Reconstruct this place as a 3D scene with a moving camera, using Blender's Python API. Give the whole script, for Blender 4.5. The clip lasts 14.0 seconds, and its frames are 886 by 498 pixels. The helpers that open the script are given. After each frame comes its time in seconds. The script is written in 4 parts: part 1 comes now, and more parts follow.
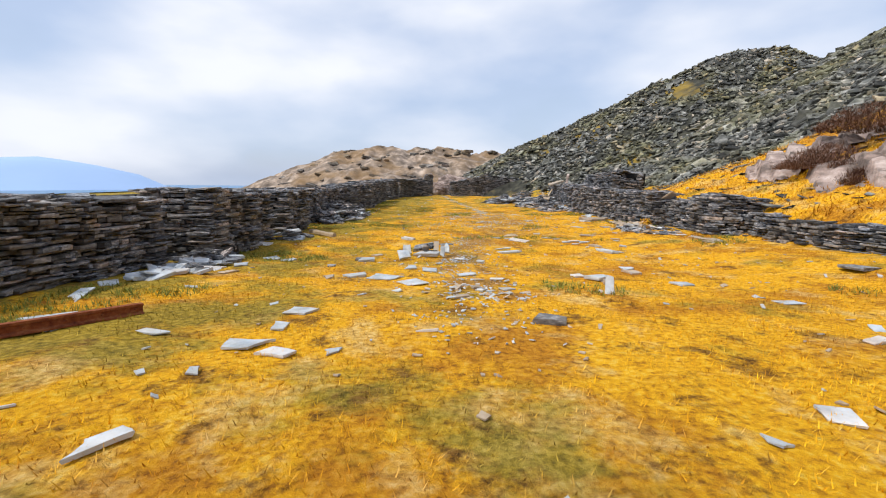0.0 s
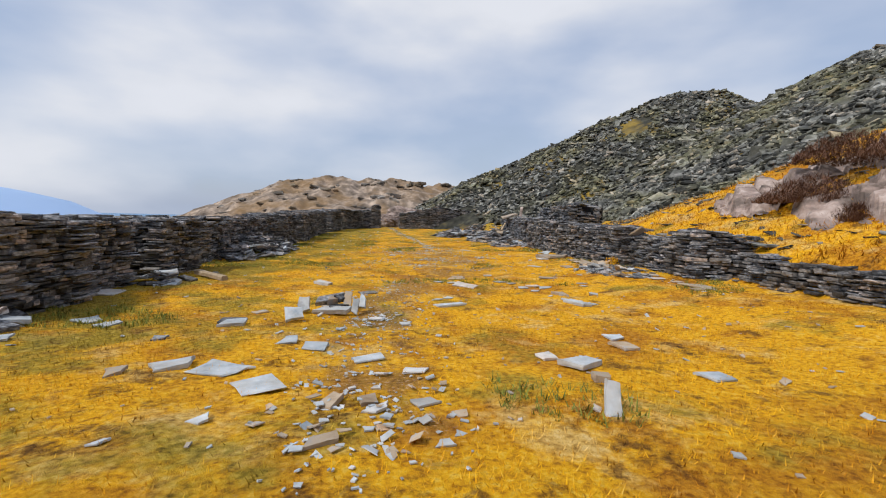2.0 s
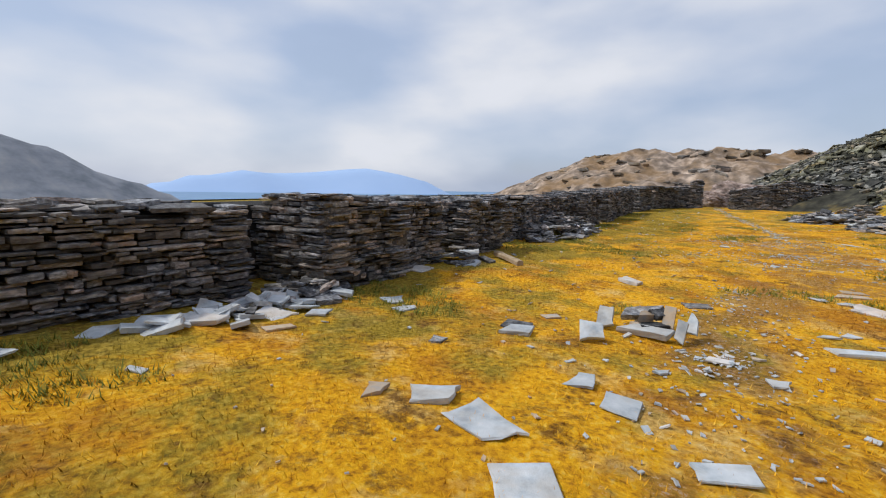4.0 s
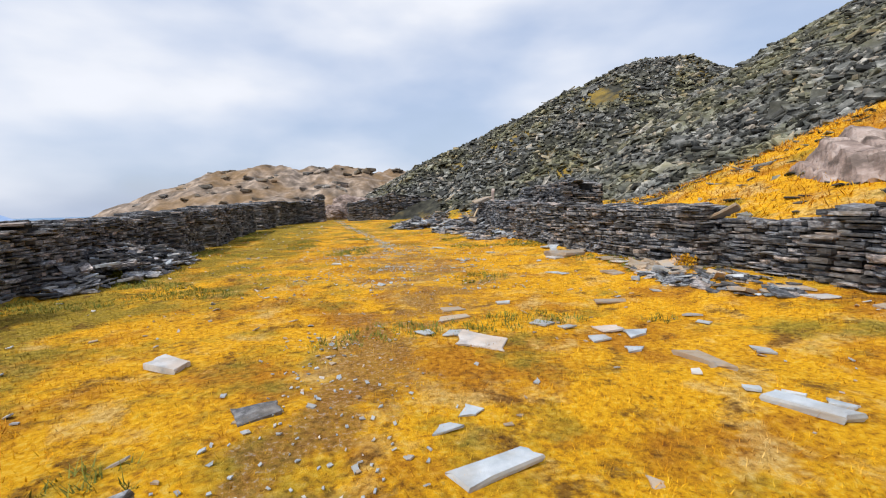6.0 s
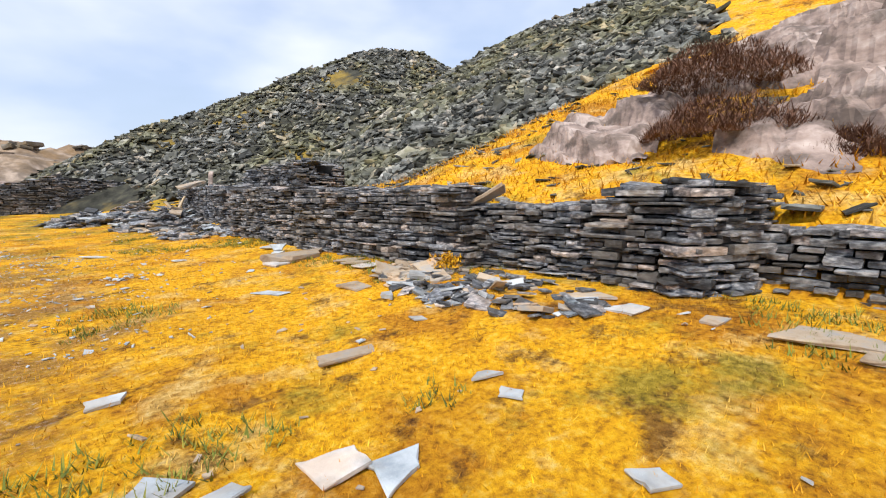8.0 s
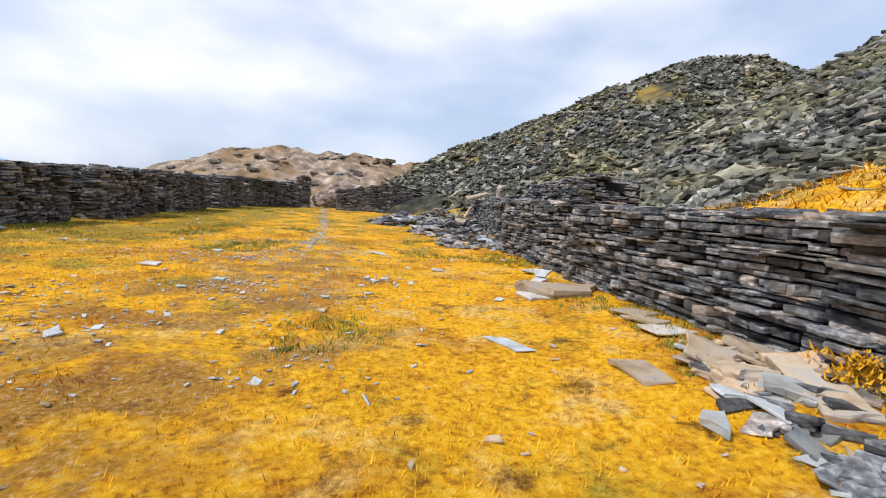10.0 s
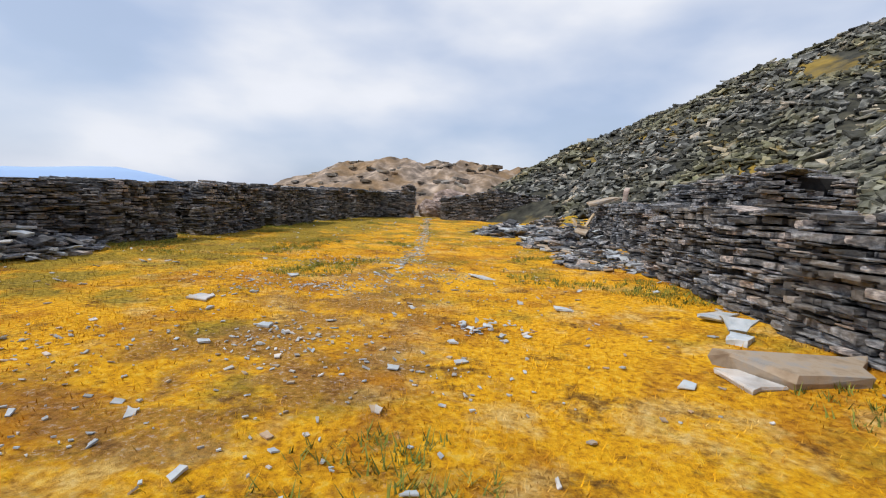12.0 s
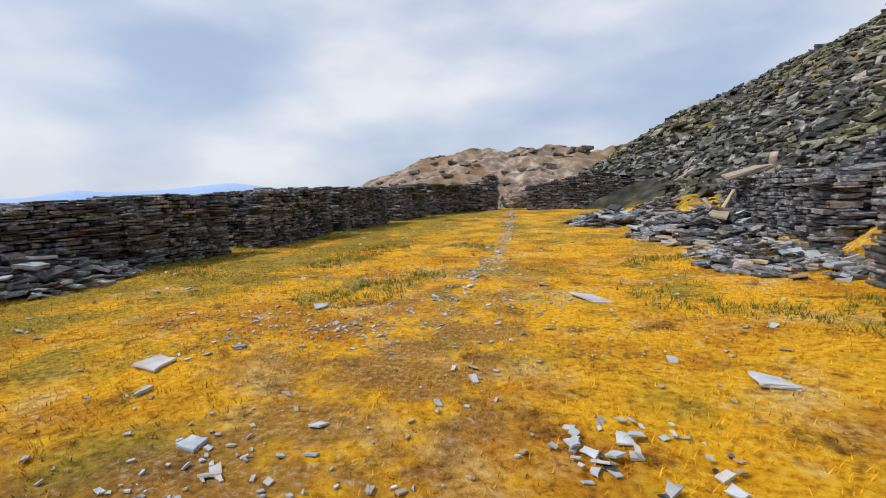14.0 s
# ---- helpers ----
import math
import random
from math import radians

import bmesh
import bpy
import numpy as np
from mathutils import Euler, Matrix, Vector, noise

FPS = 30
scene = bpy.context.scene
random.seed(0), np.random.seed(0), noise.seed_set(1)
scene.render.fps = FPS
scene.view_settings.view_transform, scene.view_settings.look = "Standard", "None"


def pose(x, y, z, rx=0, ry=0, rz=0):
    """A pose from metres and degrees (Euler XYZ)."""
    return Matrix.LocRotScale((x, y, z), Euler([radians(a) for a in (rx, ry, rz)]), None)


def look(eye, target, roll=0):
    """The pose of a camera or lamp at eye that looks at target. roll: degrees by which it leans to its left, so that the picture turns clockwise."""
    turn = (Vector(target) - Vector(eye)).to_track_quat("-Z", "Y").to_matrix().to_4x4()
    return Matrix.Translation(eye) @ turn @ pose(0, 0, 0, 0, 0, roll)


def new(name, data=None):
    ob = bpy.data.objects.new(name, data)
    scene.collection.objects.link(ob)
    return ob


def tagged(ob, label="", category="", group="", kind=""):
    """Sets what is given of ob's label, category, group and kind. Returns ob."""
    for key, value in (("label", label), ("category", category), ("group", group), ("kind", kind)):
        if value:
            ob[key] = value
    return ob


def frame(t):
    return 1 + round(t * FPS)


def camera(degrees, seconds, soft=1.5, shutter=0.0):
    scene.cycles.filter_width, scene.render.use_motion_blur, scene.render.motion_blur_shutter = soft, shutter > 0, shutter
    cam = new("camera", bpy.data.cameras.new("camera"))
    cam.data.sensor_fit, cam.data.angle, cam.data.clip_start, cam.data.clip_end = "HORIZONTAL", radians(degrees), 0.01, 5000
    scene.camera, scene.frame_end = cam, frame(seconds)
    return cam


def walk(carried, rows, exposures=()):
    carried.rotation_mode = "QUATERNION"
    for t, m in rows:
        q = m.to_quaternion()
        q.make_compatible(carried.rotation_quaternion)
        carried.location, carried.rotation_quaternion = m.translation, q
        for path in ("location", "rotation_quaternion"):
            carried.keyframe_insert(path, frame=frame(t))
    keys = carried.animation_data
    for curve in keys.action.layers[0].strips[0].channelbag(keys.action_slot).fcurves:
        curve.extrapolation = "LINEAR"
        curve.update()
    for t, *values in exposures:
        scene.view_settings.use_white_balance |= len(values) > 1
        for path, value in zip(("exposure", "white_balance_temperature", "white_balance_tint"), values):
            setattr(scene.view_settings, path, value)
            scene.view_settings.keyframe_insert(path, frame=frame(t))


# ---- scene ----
# ---- the camera and its walk ----
cam = camera(91.1, 14.0, 1.1)
PATH = [
    (0, (1.48, 2.91, 1.795), (1.53, 5.242, 1.434), 0.5),
    (0.5, (1.722, 3.857, 1.823), (1.877, 6.209, 1.689), 1.1),
    (1, (1.941, 4.557, 1.784), (2.177, 6.904, 1.689), 0.8),
    (1.5, (2.083, 5.15, 1.757), (2.276, 7.498, 1.628), 1.2),
    (2, (2.263, 5.82, 1.725), (2.552, 8.155, 1.542), 1.4),
    (2.5, (2.351, 6.357, 1.815), (2.251, 8.7, 1.556), 3.4),
    (2.7, (2.267, 6.494, 1.842), (1.913, 8.809, 1.549), 3.9),
    (4.8, (1.804, 8.89, 1.752), (0.497, 10.83, 1.436), -0.4),
    (5, (1.887, 9.302, 1.746), (0.788, 11.357, 1.377), -0.9),
    (5.5, (2.182, 10.457, 1.612), (1.921, 12.776, 1.261), -1.6),
    (6, (2.546, 11.533, 1.674), (3.083, 13.818, 1.423), -1.3),
    (6.5, (3.095, 12.429, 1.605), (4.275, 14.46, 1.374), -1.6),
    (7, (3.686, 13.12, 1.546), (5.324, 14.798, 1.284), -2.1),
    (7.2, (3.906, 13.395, 1.548), (5.652, 14.959, 1.273), -1.1),
    (9.3, (5.806, 15.968, 1.27), (6.719, 18.111, 0.891), 1.2),
    (9.5, (5.868, 16.141, 1.296), (6.575, 18.364, 0.944), 1.9),
    (10, (5.978, 16.596, 1.319), (6.366, 18.911, 1.076), 4.4),
    (10.5, (6.092, 17.093, 1.365), (6.23, 19.443, 1.193), 1.7),
    (11, (6.065, 17.648, 1.424), (5.92, 19.99, 1.174), -2.5),
    (11.5, (6.065, 18.269, 1.369), (6.009, 20.606, 1.042), 0.4),
    (12, (6.077, 18.943, 1.387), (5.889, 21.282, 1.143), 3.0),
    (12.5, (6.092, 19.674, 1.343), (6.012, 22.018, 1.074), 2.4),
    (13, (6.092, 20.322, 1.357), (5.899, 22.661, 1.116), 1.4),
    (13.5, (6.003, 20.979, 1.372), (5.508, 23.277, 1.153), 1.2),
    (14, (5.926, 21.589, 1.379), (5.266, 23.837, 1.088), -1.6),
]
walk(cam, [(t, look(eye, target, roll)) for t, eye, target, roll in PATH],
     [(0.0, 0.36), (1.0, 0.2), (2.5, 0.0), (5.0, 0.08), (5.8, 0.2), (6.5, 0.45), (7.2, 0.56), (9.5, 0.5), (11.0, 0.3), (14.0, 0.12)])

# ---- light: a bright overcast sky with a soft sun behind thin cloud ----
SUN_EL, SUN_AZ = radians(50), radians(248)
world = bpy.data.worlds.new("sky")
scene.world = world
world.use_nodes = True
wn, wl = world.node_tree.nodes, world.node_tree.links
wn.clear()
w_out = wn.new("ShaderNodeOutputWorld")
w_bg = wn.new("ShaderNodeBackground")
w_sky = wn.new("ShaderNodeTexSky")
w_sky.sky_type = "NISHITA"
w_sky.sun_disc = False
w_sky.sun_elevation, w_sky.sun_rotation = SUN_EL, SUN_AZ
w_sky.dust_density, w_sky.ozone_density, w_sky.air_density = 1.5, 2.0, 1.2
w_gain = wn.new("ShaderNodeMixRGB")
w_gain.blend_type, w_gain.inputs[0].default_value = "MULTIPLY", 1.0
w_gain.inputs[2].default_value = (0.10, 0.10, 0.10, 1)
w_co = wn.new("ShaderNodeTexCoord")
w_map = wn.new("ShaderNodeMapping")
w_map.inputs["Scale"].default_value = (1.0, 1.0, 2.4)
w_map.inputs["Location"].default_value = (0.35, 0.1, 0.2)
w_no = wn.new("ShaderNodeTexNoise")
w_no.inputs["Scale"].default_value, w_no.inputs["Detail"].default_value = 2.3, 5.0
w_no.inputs["Roughness"].default_value, w_no.inputs["Distortion"].default_value = 0.42, 0.0
w_ramp = wn.new("ShaderNodeValToRGB")
w_ramp.color_ramp.elements[0].position, w_ramp.color_ramp.elements[1].position = 0.36, 0.66
w_ramp.color_ramp.elements[0].color, w_ramp.color_ramp.elements[1].color = (0.62, 0.62, 0.62, 1), (1, 1, 1, 1)
w_cl = wn.new("ShaderNodeValToRGB")
w_cl.color_ramp.elements[0].position, w_cl.color_ramp.elements[1].position = 0.40, 0.62
w_cl.color_ramp.elements[0].color, w_cl.color_ramp.elements[1].color = (0.58, 0.69, 0.93, 1), (0.86, 0.89, 0.97, 1)
w_mix = wn.new("ShaderNodeMixRGB")
wl.new(w_co.outputs["Generated"], w_map.inputs["Vector"])
wl.new(w_map.outputs["Vector"], w_no.inputs["Vector"])
wl.new(w_no.outputs["Fac"], w_ramp.inputs["Fac"])
wl.new(w_no.outputs["Fac"], w_cl.inputs["Fac"])
wl.new(w_sky.outputs["Color"], w_gain.inputs[1])
wl.new(w_ramp.outputs["Color"], w_mix.inputs[0])
wl.new(w_gain.outputs["Color"], w_mix.inputs[1])
wl.new(w_cl.outputs["Color"], w_mix.inputs[2])
wl.new(w_mix.outputs["Color"], w_bg.inputs["Color"])
w_bg.inputs["Strength"].default_value = 0.86
wl.new(w_bg.outputs["Background"], w_out.inputs["Surface"])

sun = new("sun", bpy.data.lights.new("sun", "SUN"))
sun.data.energy, sun.data.angle, sun.data.color = 2.9, radians(4), (1.0, 0.96, 0.88)
sun.matrix_world = look((0, 0, 60), (-60 * math.cos(SUN_EL) * math.sin(SUN_AZ), -60 * math.cos(SUN_EL) * math.cos(SUN_AZ), 60 - 60 * math.sin(SUN_EL)))


# ---- materials ----
def material(name, stops, scale, rough=0.9, bump=0.3, bump_scale=40.0, stops2=None, scale2=1.0, fac2=0.5, per_piece=0.0, stretch=(1, 1, 1), metal=0.0, low=0.3, high=0.7, cut=(0.45, 0.6)):
    """A noise-coloured surface: a fine ramp, a second ramp mixed in by large patches, bump, and a shift from piece to piece."""
    m = bpy.data.materials.new(name)
    m.use_nodes = True
    nt = m.node_tree
    n, l = nt.nodes, nt.links
    bsdf = n["Principled BSDF"]
    bsdf.inputs["Roughness"].default_value = rough
    bsdf.inputs["Metallic"].default_value = metal
    bsdf.inputs["Specular IOR Level"].default_value = 0.3
    geo = n.new("ShaderNodeNewGeometry")
    mp = n.new("ShaderNodeMapping")
    mp.inputs["Scale"].default_value = stretch
    l.new(geo.outputs["Position"], mp.inputs["Vector"])

    def ramp(fac, cols):
        r = n.new("ShaderNodeValToRGB")
        e = r.color_ramp.elements
        while len(e) < len(cols):
            e.new(0.5)
        for i, c in enumerate(cols):
            e[i].position = low + (high - low) * i / max(1, len(cols) - 1)
            e[i].color = (*c, 1)
        l.new(fac, r.inputs["Fac"])
        return r.outputs["Color"]

    def tex(s, detail=6.0, rgh=0.6):
        t = n.new("ShaderNodeTexNoise")
        t.inputs["Scale"].default_value, t.inputs["Detail"].default_value, t.inputs["Roughness"].default_value = s, detail, rgh
        l.new(mp.outputs["Vector"], t.inputs["Vector"])
        return t.outputs["Fac"]

    col = ramp(tex(scale), stops)
    if stops2:
        mx = n.new("ShaderNodeMixRGB")
        cutr = n.new("ShaderNodeValToRGB")
        cutr.color_ramp.elements[0].position, cutr.color_ramp.elements[1].position = cut
        cutr.color_ramp.elements[1].color = (fac2, fac2, fac2, 1)
        l.new(tex(scale2, 5.0, 0.62), cutr.inputs["Fac"])
        l.new(cutr.outputs["Color"], mx.inputs[0])
        l.new(col, mx.inputs[1])
        l.new(ramp(tex(scale * 0.7 + 0.3), stops2), mx.inputs[2])
        col = mx.outputs["Color"]
    if per_piece:
        info = n.new("ShaderNodeObjectInfo")
        add = n.new("ShaderNodeMath")
        add.operation = "ADD"
        l.new(info.outputs["Random"], add.inputs[0])
        l.new(geo.outputs["Random Per Island"], add.inputs[1])
        fr = n.new("ShaderNodeMath")
        fr.operation = "FRACT"
        l.new(add.outputs[0], fr.inputs[0])
        hsv = n.new("ShaderNodeHueSaturation")
        mr = n.new("ShaderNodeMapRange")
        mr.inputs["To Min"].default_value, mr.inputs["To Max"].default_value = 1 - per_piece, 1 + per_piece
        l.new(fr.outputs[0], mr.inputs["Value"])
        l.new(mr.outputs["Result"], hsv.inputs["Value"])
        l.new(col, hsv.inputs["Color"])
        col = hsv.outputs["Color"]
        warm = n.new("ShaderNodeMixRGB")
        gt = n.new("ShaderNodeMath")
        gt.operation = "MULTIPLY_ADD"
        gt.use_clamp = True
        gt.inputs[1].default_value, gt.inputs[2].default_value = 4.0, -3.3
        l.new(fr.outputs[0], gt.inputs[0])
        l.new(gt.outputs[0], warm.inputs[0])
        l.new(col, warm.inputs[1])
        w2 = n.new("ShaderNodeMixRGB")
        w2.blend_type, w2.inputs[0].default_value = "MULTIPLY", 1.0
        w2.inputs[2].default_value = (1.25, 0.98, 0.78, 1)
        l.new(col, w2.inputs[1])
        l.new(w2.outputs["Color"], warm.inputs[2])
        col = warm.outputs["Color"]
    l.new(col, bsdf.inputs["Base Color"])
    if bump:
        b = n.new("ShaderNodeBump")
        b.inputs["Strength"].default_value, b.inputs["Distance"].default_value = bump, 0.02
        l.new(tex(bump_scale, 8.0, 0.7), b.inputs["Height"])
        l.new(b.outputs["Normal"], bsdf.inputs["Normal"])
    return m


SLATE = material("wall_slate", [(0.016, 0.017, 0.021), (0.135, 0.142, 0.16), (0.40, 0.41, 0.43)], 11.0, 0.65, 0.7, 45, [(0.26, 0.22, 0.17), (0.11, 0.09, 0.075)], 1.3, 0.55, 0.75, (1, 1, 2.5))
# wall core: rubble coloured near black, as shade in gaps between face stones
CORE = material("rubble_gap_shade", [(0.008, 0.008, 0.009), (0.03, 0.029, 0.028)], 6.0, 1.0, 0.6, 20)
PALE = material("weathered_slab", [(0.24, 0.28, 0.32), (0.42, 0.46, 0.50), (0.54, 0.57, 0.60)], 5.0, 0.6, 0.3, 60, [(0.40, 0.33, 0.25), (0.30, 0.26, 0.21)], 2.0, 0.5, 0.18)
BUFF = material("lichened_slab", [(0.28, 0.20, 0.13), (0.42, 0.33, 0.24), (0.30, 0.30, 0.30)], 5.0, 0.8, 0.4, 50, None, 1, 0, 0.2)
SCREE = material("tip_slate", [(0.03, 0.033, 0.032), (0.115, 0.117, 0.108), (0.31, 0.305, 0.285)], 2.0, 0.8, 0.5, 20, [(0.10, 0.105, 0.035), (0.18, 0.16, 0.08)], 0.22, 0.6, 0.85)
# tip bed: near black paints in shade between the slates; yellow patches are grass
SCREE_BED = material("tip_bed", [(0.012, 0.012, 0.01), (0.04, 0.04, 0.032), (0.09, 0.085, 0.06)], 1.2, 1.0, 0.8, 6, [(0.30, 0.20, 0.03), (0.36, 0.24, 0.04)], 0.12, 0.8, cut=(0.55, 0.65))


def moor(name, fine, per_blade, bump):
    """Moor grass: golden turf with orange and olive patches, straw, and dark dead clumps; greener towards the west wall and the gate."""
    m = bpy.data.materials.new(name)
    m.use_nodes = True
    n, l = m.node_tree.nodes, m.node_tree.links
    bsdf = n["Principled BSDF"]
    bsdf.inputs["Roughness"].default_value = 0.95
    bsdf.inputs["Specular IOR Level"].default_value = 0.15
    geo, sep = n.new("ShaderNodeNewGeometry"), n.new("ShaderNodeSeparateXYZ")
    l.new(geo.outputs["Position"], sep.inputs[0])

    def tex(s, detail=5.0, rough=0.62, shift=0.0):
        t, mp = n.new("ShaderNodeTexNoise"), n.new("ShaderNodeMapping")
        mp.inputs["Location"].default_value = (shift, shift * 0.7, 0)
        l.new(geo.outputs["Position"], mp.inputs["Vector"])
        l.new(mp.outputs["Vector"], t.inputs["Vector"])
        t.inputs["Scale"].default_value, t.inputs["Detail"].default_value, t.inputs["Roughness"].default_value = s, detail, rough
        return t.outputs["Fac"]

    def span(src, a, b, c, d):
        r = n.new("ShaderNodeMapRange")
        for k, v in zip(("From Min", "From Max", "To Min", "To Max"), (a, b, c, d)):
            r.inputs[k].default_value = v
        l.new(src, r.inputs["Value"])
        return r.outputs["Result"]

    def total(a, b):
        r = n.new("ShaderNodeMath")
        r.operation = "ADD"
        l.new(a, r.inputs[0])
        l.new(b, r.inputs[1])
        return r.outputs[0]

    def shades(src, cols, a=0.33, b=0.67):
        r = n.new("ShaderNodeValToRGB")
        e = r.color_ramp.elements
        while len(e) < len(cols):
            e.new(0.5)
        for i, c in enumerate(cols):
            e[i].position, e[i].color = a + (b - a) * i / (len(cols) - 1), (*c, 1)
        l.new(src, r.inputs["Fac"])
        return r.outputs["Color"]

    def over(fac, a, b):
        r = n.new("ShaderNodeMixRGB")
        l.new(fac, r.inputs[0])
        l.new(a, r.inputs[1])
        l.new(b, r.inputs[2])
        return r.outputs["Color"]

    f = tex(fine)
    col = shades(f, [(0.33, 0.14, 0.008), (0.60, 0.285, 0.008), (0.72, 0.385, 0.010), (0.72, 0.45, 0.06)])
    col = over(span(tex(0.6, 6, 0.68, 7), 0.49, 0.60, 0.0, 0.75), col, shades(f, [(0.15, 0.045, 0.006), (0.36, 0.13, 0.010), (0.50, 0.21, 0.02)]))
    col = over(span(tex(1.0, 6, 0.7, 31), 0.53, 0.64, 0.0, 0.8), col, shades(f, [(0.34, 0.20, 0.05), (0.58, 0.38, 0.12), (0.70, 0.52, 0.24)]))
    west = total(tex(0.5, 6, 0.7, 53), total(span(sep.outputs["X"], -3.5, 3.0, 0.16, -0.02), span(sep.outputs["Y"], 22, 40, 0.0, 0.10)))
    col = over(span(west, 0.53, 0.64, 0.0, 0.85), col, shades(f, [(0.085, 0.075, 0.012), (0.22, 0.17, 0.02), (0.38, 0.28, 0.045)]))
    col = over(span(tex(1.9, 7, 0.74, 77), 0.545, 0.64, 0.0, 0.85), col, shades(f, [(0.03, 0.014, 0.006), (0.13, 0.055, 0.012), (0.22, 0.11, 0.03)]))
    if per_blade:
        hsv = n.new("ShaderNodeHueSaturation")
        l.new(span(geo.outputs["Random Per Island"], 0, 1, 1 - per_blade, 1 + per_blade), hsv.inputs["Value"])
        l.new(col, hsv.inputs["Color"])
        col = hsv.outputs["Color"]
    l.new(col, bsdf.inputs["Base Color"])
    if bump:
        b = n.new("ShaderNodeBump")
        b.inputs["Strength"].default_value, b.inputs["Distance"].default_value = bump, 0.03
        l.new(tex(24, 8, 0.75), b.inputs["Height"])
        l.new(b.outputs["Normal"], bsdf.inputs["Normal"])
    return m


GRASS = moor("moor_grass", 16.0, 0.0, 0.9)
BLADES = moor("grass_blades", 9.0, 0.24, 0.0)
GREEN = material("rush_green", [(0.09, 0.10, 0.02), (0.17, 0.19, 0.03), (0.27, 0.25, 0.05)], 3.0, 0.9, 0, 30, None, 1, 0, 0.3)
SOIL = material("trodden_earth", [(0.06, 0.032, 0.016), (0.13, 0.075, 0.035), (0.26, 0.16, 0.07)], 9.0, 1.0, 0.8, 40, [(0.35, 0.34, 0.33), (0.22, 0.21, 0.2)], 14.0, 0.7)
ROCK = material("crag_rock", [(0.10, 0.075, 0.065), (0.31, 0.235, 0.205), (0.52, 0.43, 0.39)], 1.6, 0.85, 0.5, 9, [(0.04, 0.034, 0.03), (0.16, 0.12, 0.10)], 1.5, 0.7, 0.0, (1.0, 1.0, 1.6), cut=(0.50, 0.60))
FARROCK = material("far_crag", [(0.045, 0.04, 0.036), (0.16, 0.145, 0.13), (0.36, 0.33, 0.30)], 0.6, 0.95, 1.0, 2.5, [(0.10, 0.07, 0.03), (0.21, 0.14, 0.06)], 0.16, 0.6, 0.25)
HEATHER = material("dead_heather", [(0.06, 0.03, 0.02), (0.14, 0.07, 0.045), (0.22, 0.12, 0.07)], 8.0, 1.0, 0, 30)
# far ridge: pale blue base colour carries the distance haze
HAZE_BLUE = material("hazed_hills", [(0.30, 0.43, 0.66), (0.33, 0.46, 0.69)], 0.002, 1.0, 0)
GREYHILL = material("grey_hill", [(0.10, 0.12, 0.15), (0.19, 0.21, 0.25), (0.27, 0.28, 0.30)], 0.03, 1.0, 1.0, 0.1)
WATER = material("far_water", [(0.12, 0.22, 0.36), (0.15, 0.26, 0.42)], 0.01, 0.6, 0)
RUST = material("rusted_iron", [(0.10, 0.022, 0.010), (0.22, 0.06, 0.02), (0.30, 0.11, 0.04)], 14.0, 0.9, 0.6, 80)
WOOD = material("grey_timber", [(0.30, 0.22, 0.14), (0.48, 0.38, 0.26)], 8.0, 0.9, 0.5, 60, None, 1, 0, 0.15)
MOSS = material("orange_moss", [(0.45, 0.20, 0.01), (0.75, 0.42, 0.02)], 9.0, 1.0, 0.6, 50)


def bare_soil(m, strength):
    """Bare trodden soil with chips along the walked line, broken up by noise."""
    n, l = m.node_tree.nodes, m.node_tree.links
    bsdf = n["Principled BSDF"]
    old = bsdf.inputs["Base Color"].links[0].from_socket
    geo, sep = n.new("ShaderNodeNewGeometry"), n.new("ShaderNodeSeparateXYZ")
    l.new(geo.outputs["Position"], sep.inputs[0])

    def span(src, a, b, c, d):
        r = n.new("ShaderNodeMapRange")
        for k, v in zip(("From Min", "From Max", "To Min", "To Max"), (a, b, c, d)):
            r.inputs[k].default_value = v
        l.new(src, r.inputs["Value"])
        return r.outputs["Result"]

    def calc(op, a, b=None):
        r = n.new("ShaderNodeMath")
        r.operation = op
        l.new(a, r.inputs[0])
        if b is not None:
            l.new(b, r.inputs[1])
        return r.outputs[0]

    def ntex(s):
        t = n.new("ShaderNodeTexNoise")
        t.inputs["Scale"].default_value, t.inputs["Detail"].default_value, t.inputs["Roughness"].default_value = s, 7.0, 0.7
        l.new(geo.outputs["Position"], t.inputs["Vector"])
        return t.outputs["Fac"]

    y = sep.outputs["Y"]
    off = calc("ABSOLUTE", calc("SUBTRACT", sep.outputs["X"], span(y, 14, 20, 2.1, 4.4)))
    rel = calc("DIVIDE", off, span(y, 14, 20, 1.1, 2.9))
    mask = calc("MULTIPLY", calc("MULTIPLY", span(rel, 0.1, 1.0, 1.0, 0.0), span(y, 24, 33, 1.0, 0.35)), span(y, 6, 8.5, 0.0, 1.0))
    fac = calc("MULTIPLY", span(calc("ADD", calc("MULTIPLY", mask, span(ntex(0.9), 0.38, 0.62, 0.1, 1.0)), ntex(4.0)), 0.80, 1.12, 0.0, strength), span(rel, 0.6, 1.1, 1.0, 0.0))
    ramp = n.new("ShaderNodeValToRGB")
    e = ramp.color_ramp.elements
    e[0].position, e[0].color = 0.36, (0.05, 0.026, 0.014, 1)
    e[1].position, e[1].color = 0.56, (0.30, 0.15, 0.04, 1)
    e.new(0.63).color = (0.33, 0.31, 0.30, 1)
    l.new(ntex(22.0), ramp.inputs["Fac"])
    mx = n.new("ShaderNodeMixRGB")
    l.new(fac, mx.inputs[0])
    l.new(old, mx.inputs[1])
    l.new(ramp.outputs["Color"], mx.inputs[2])
    l.new(mx.outputs["Color"], bsdf.inputs["Base Color"])


bare_soil(GRASS, 0.72)
bare_soil(BLADES, 0.4)


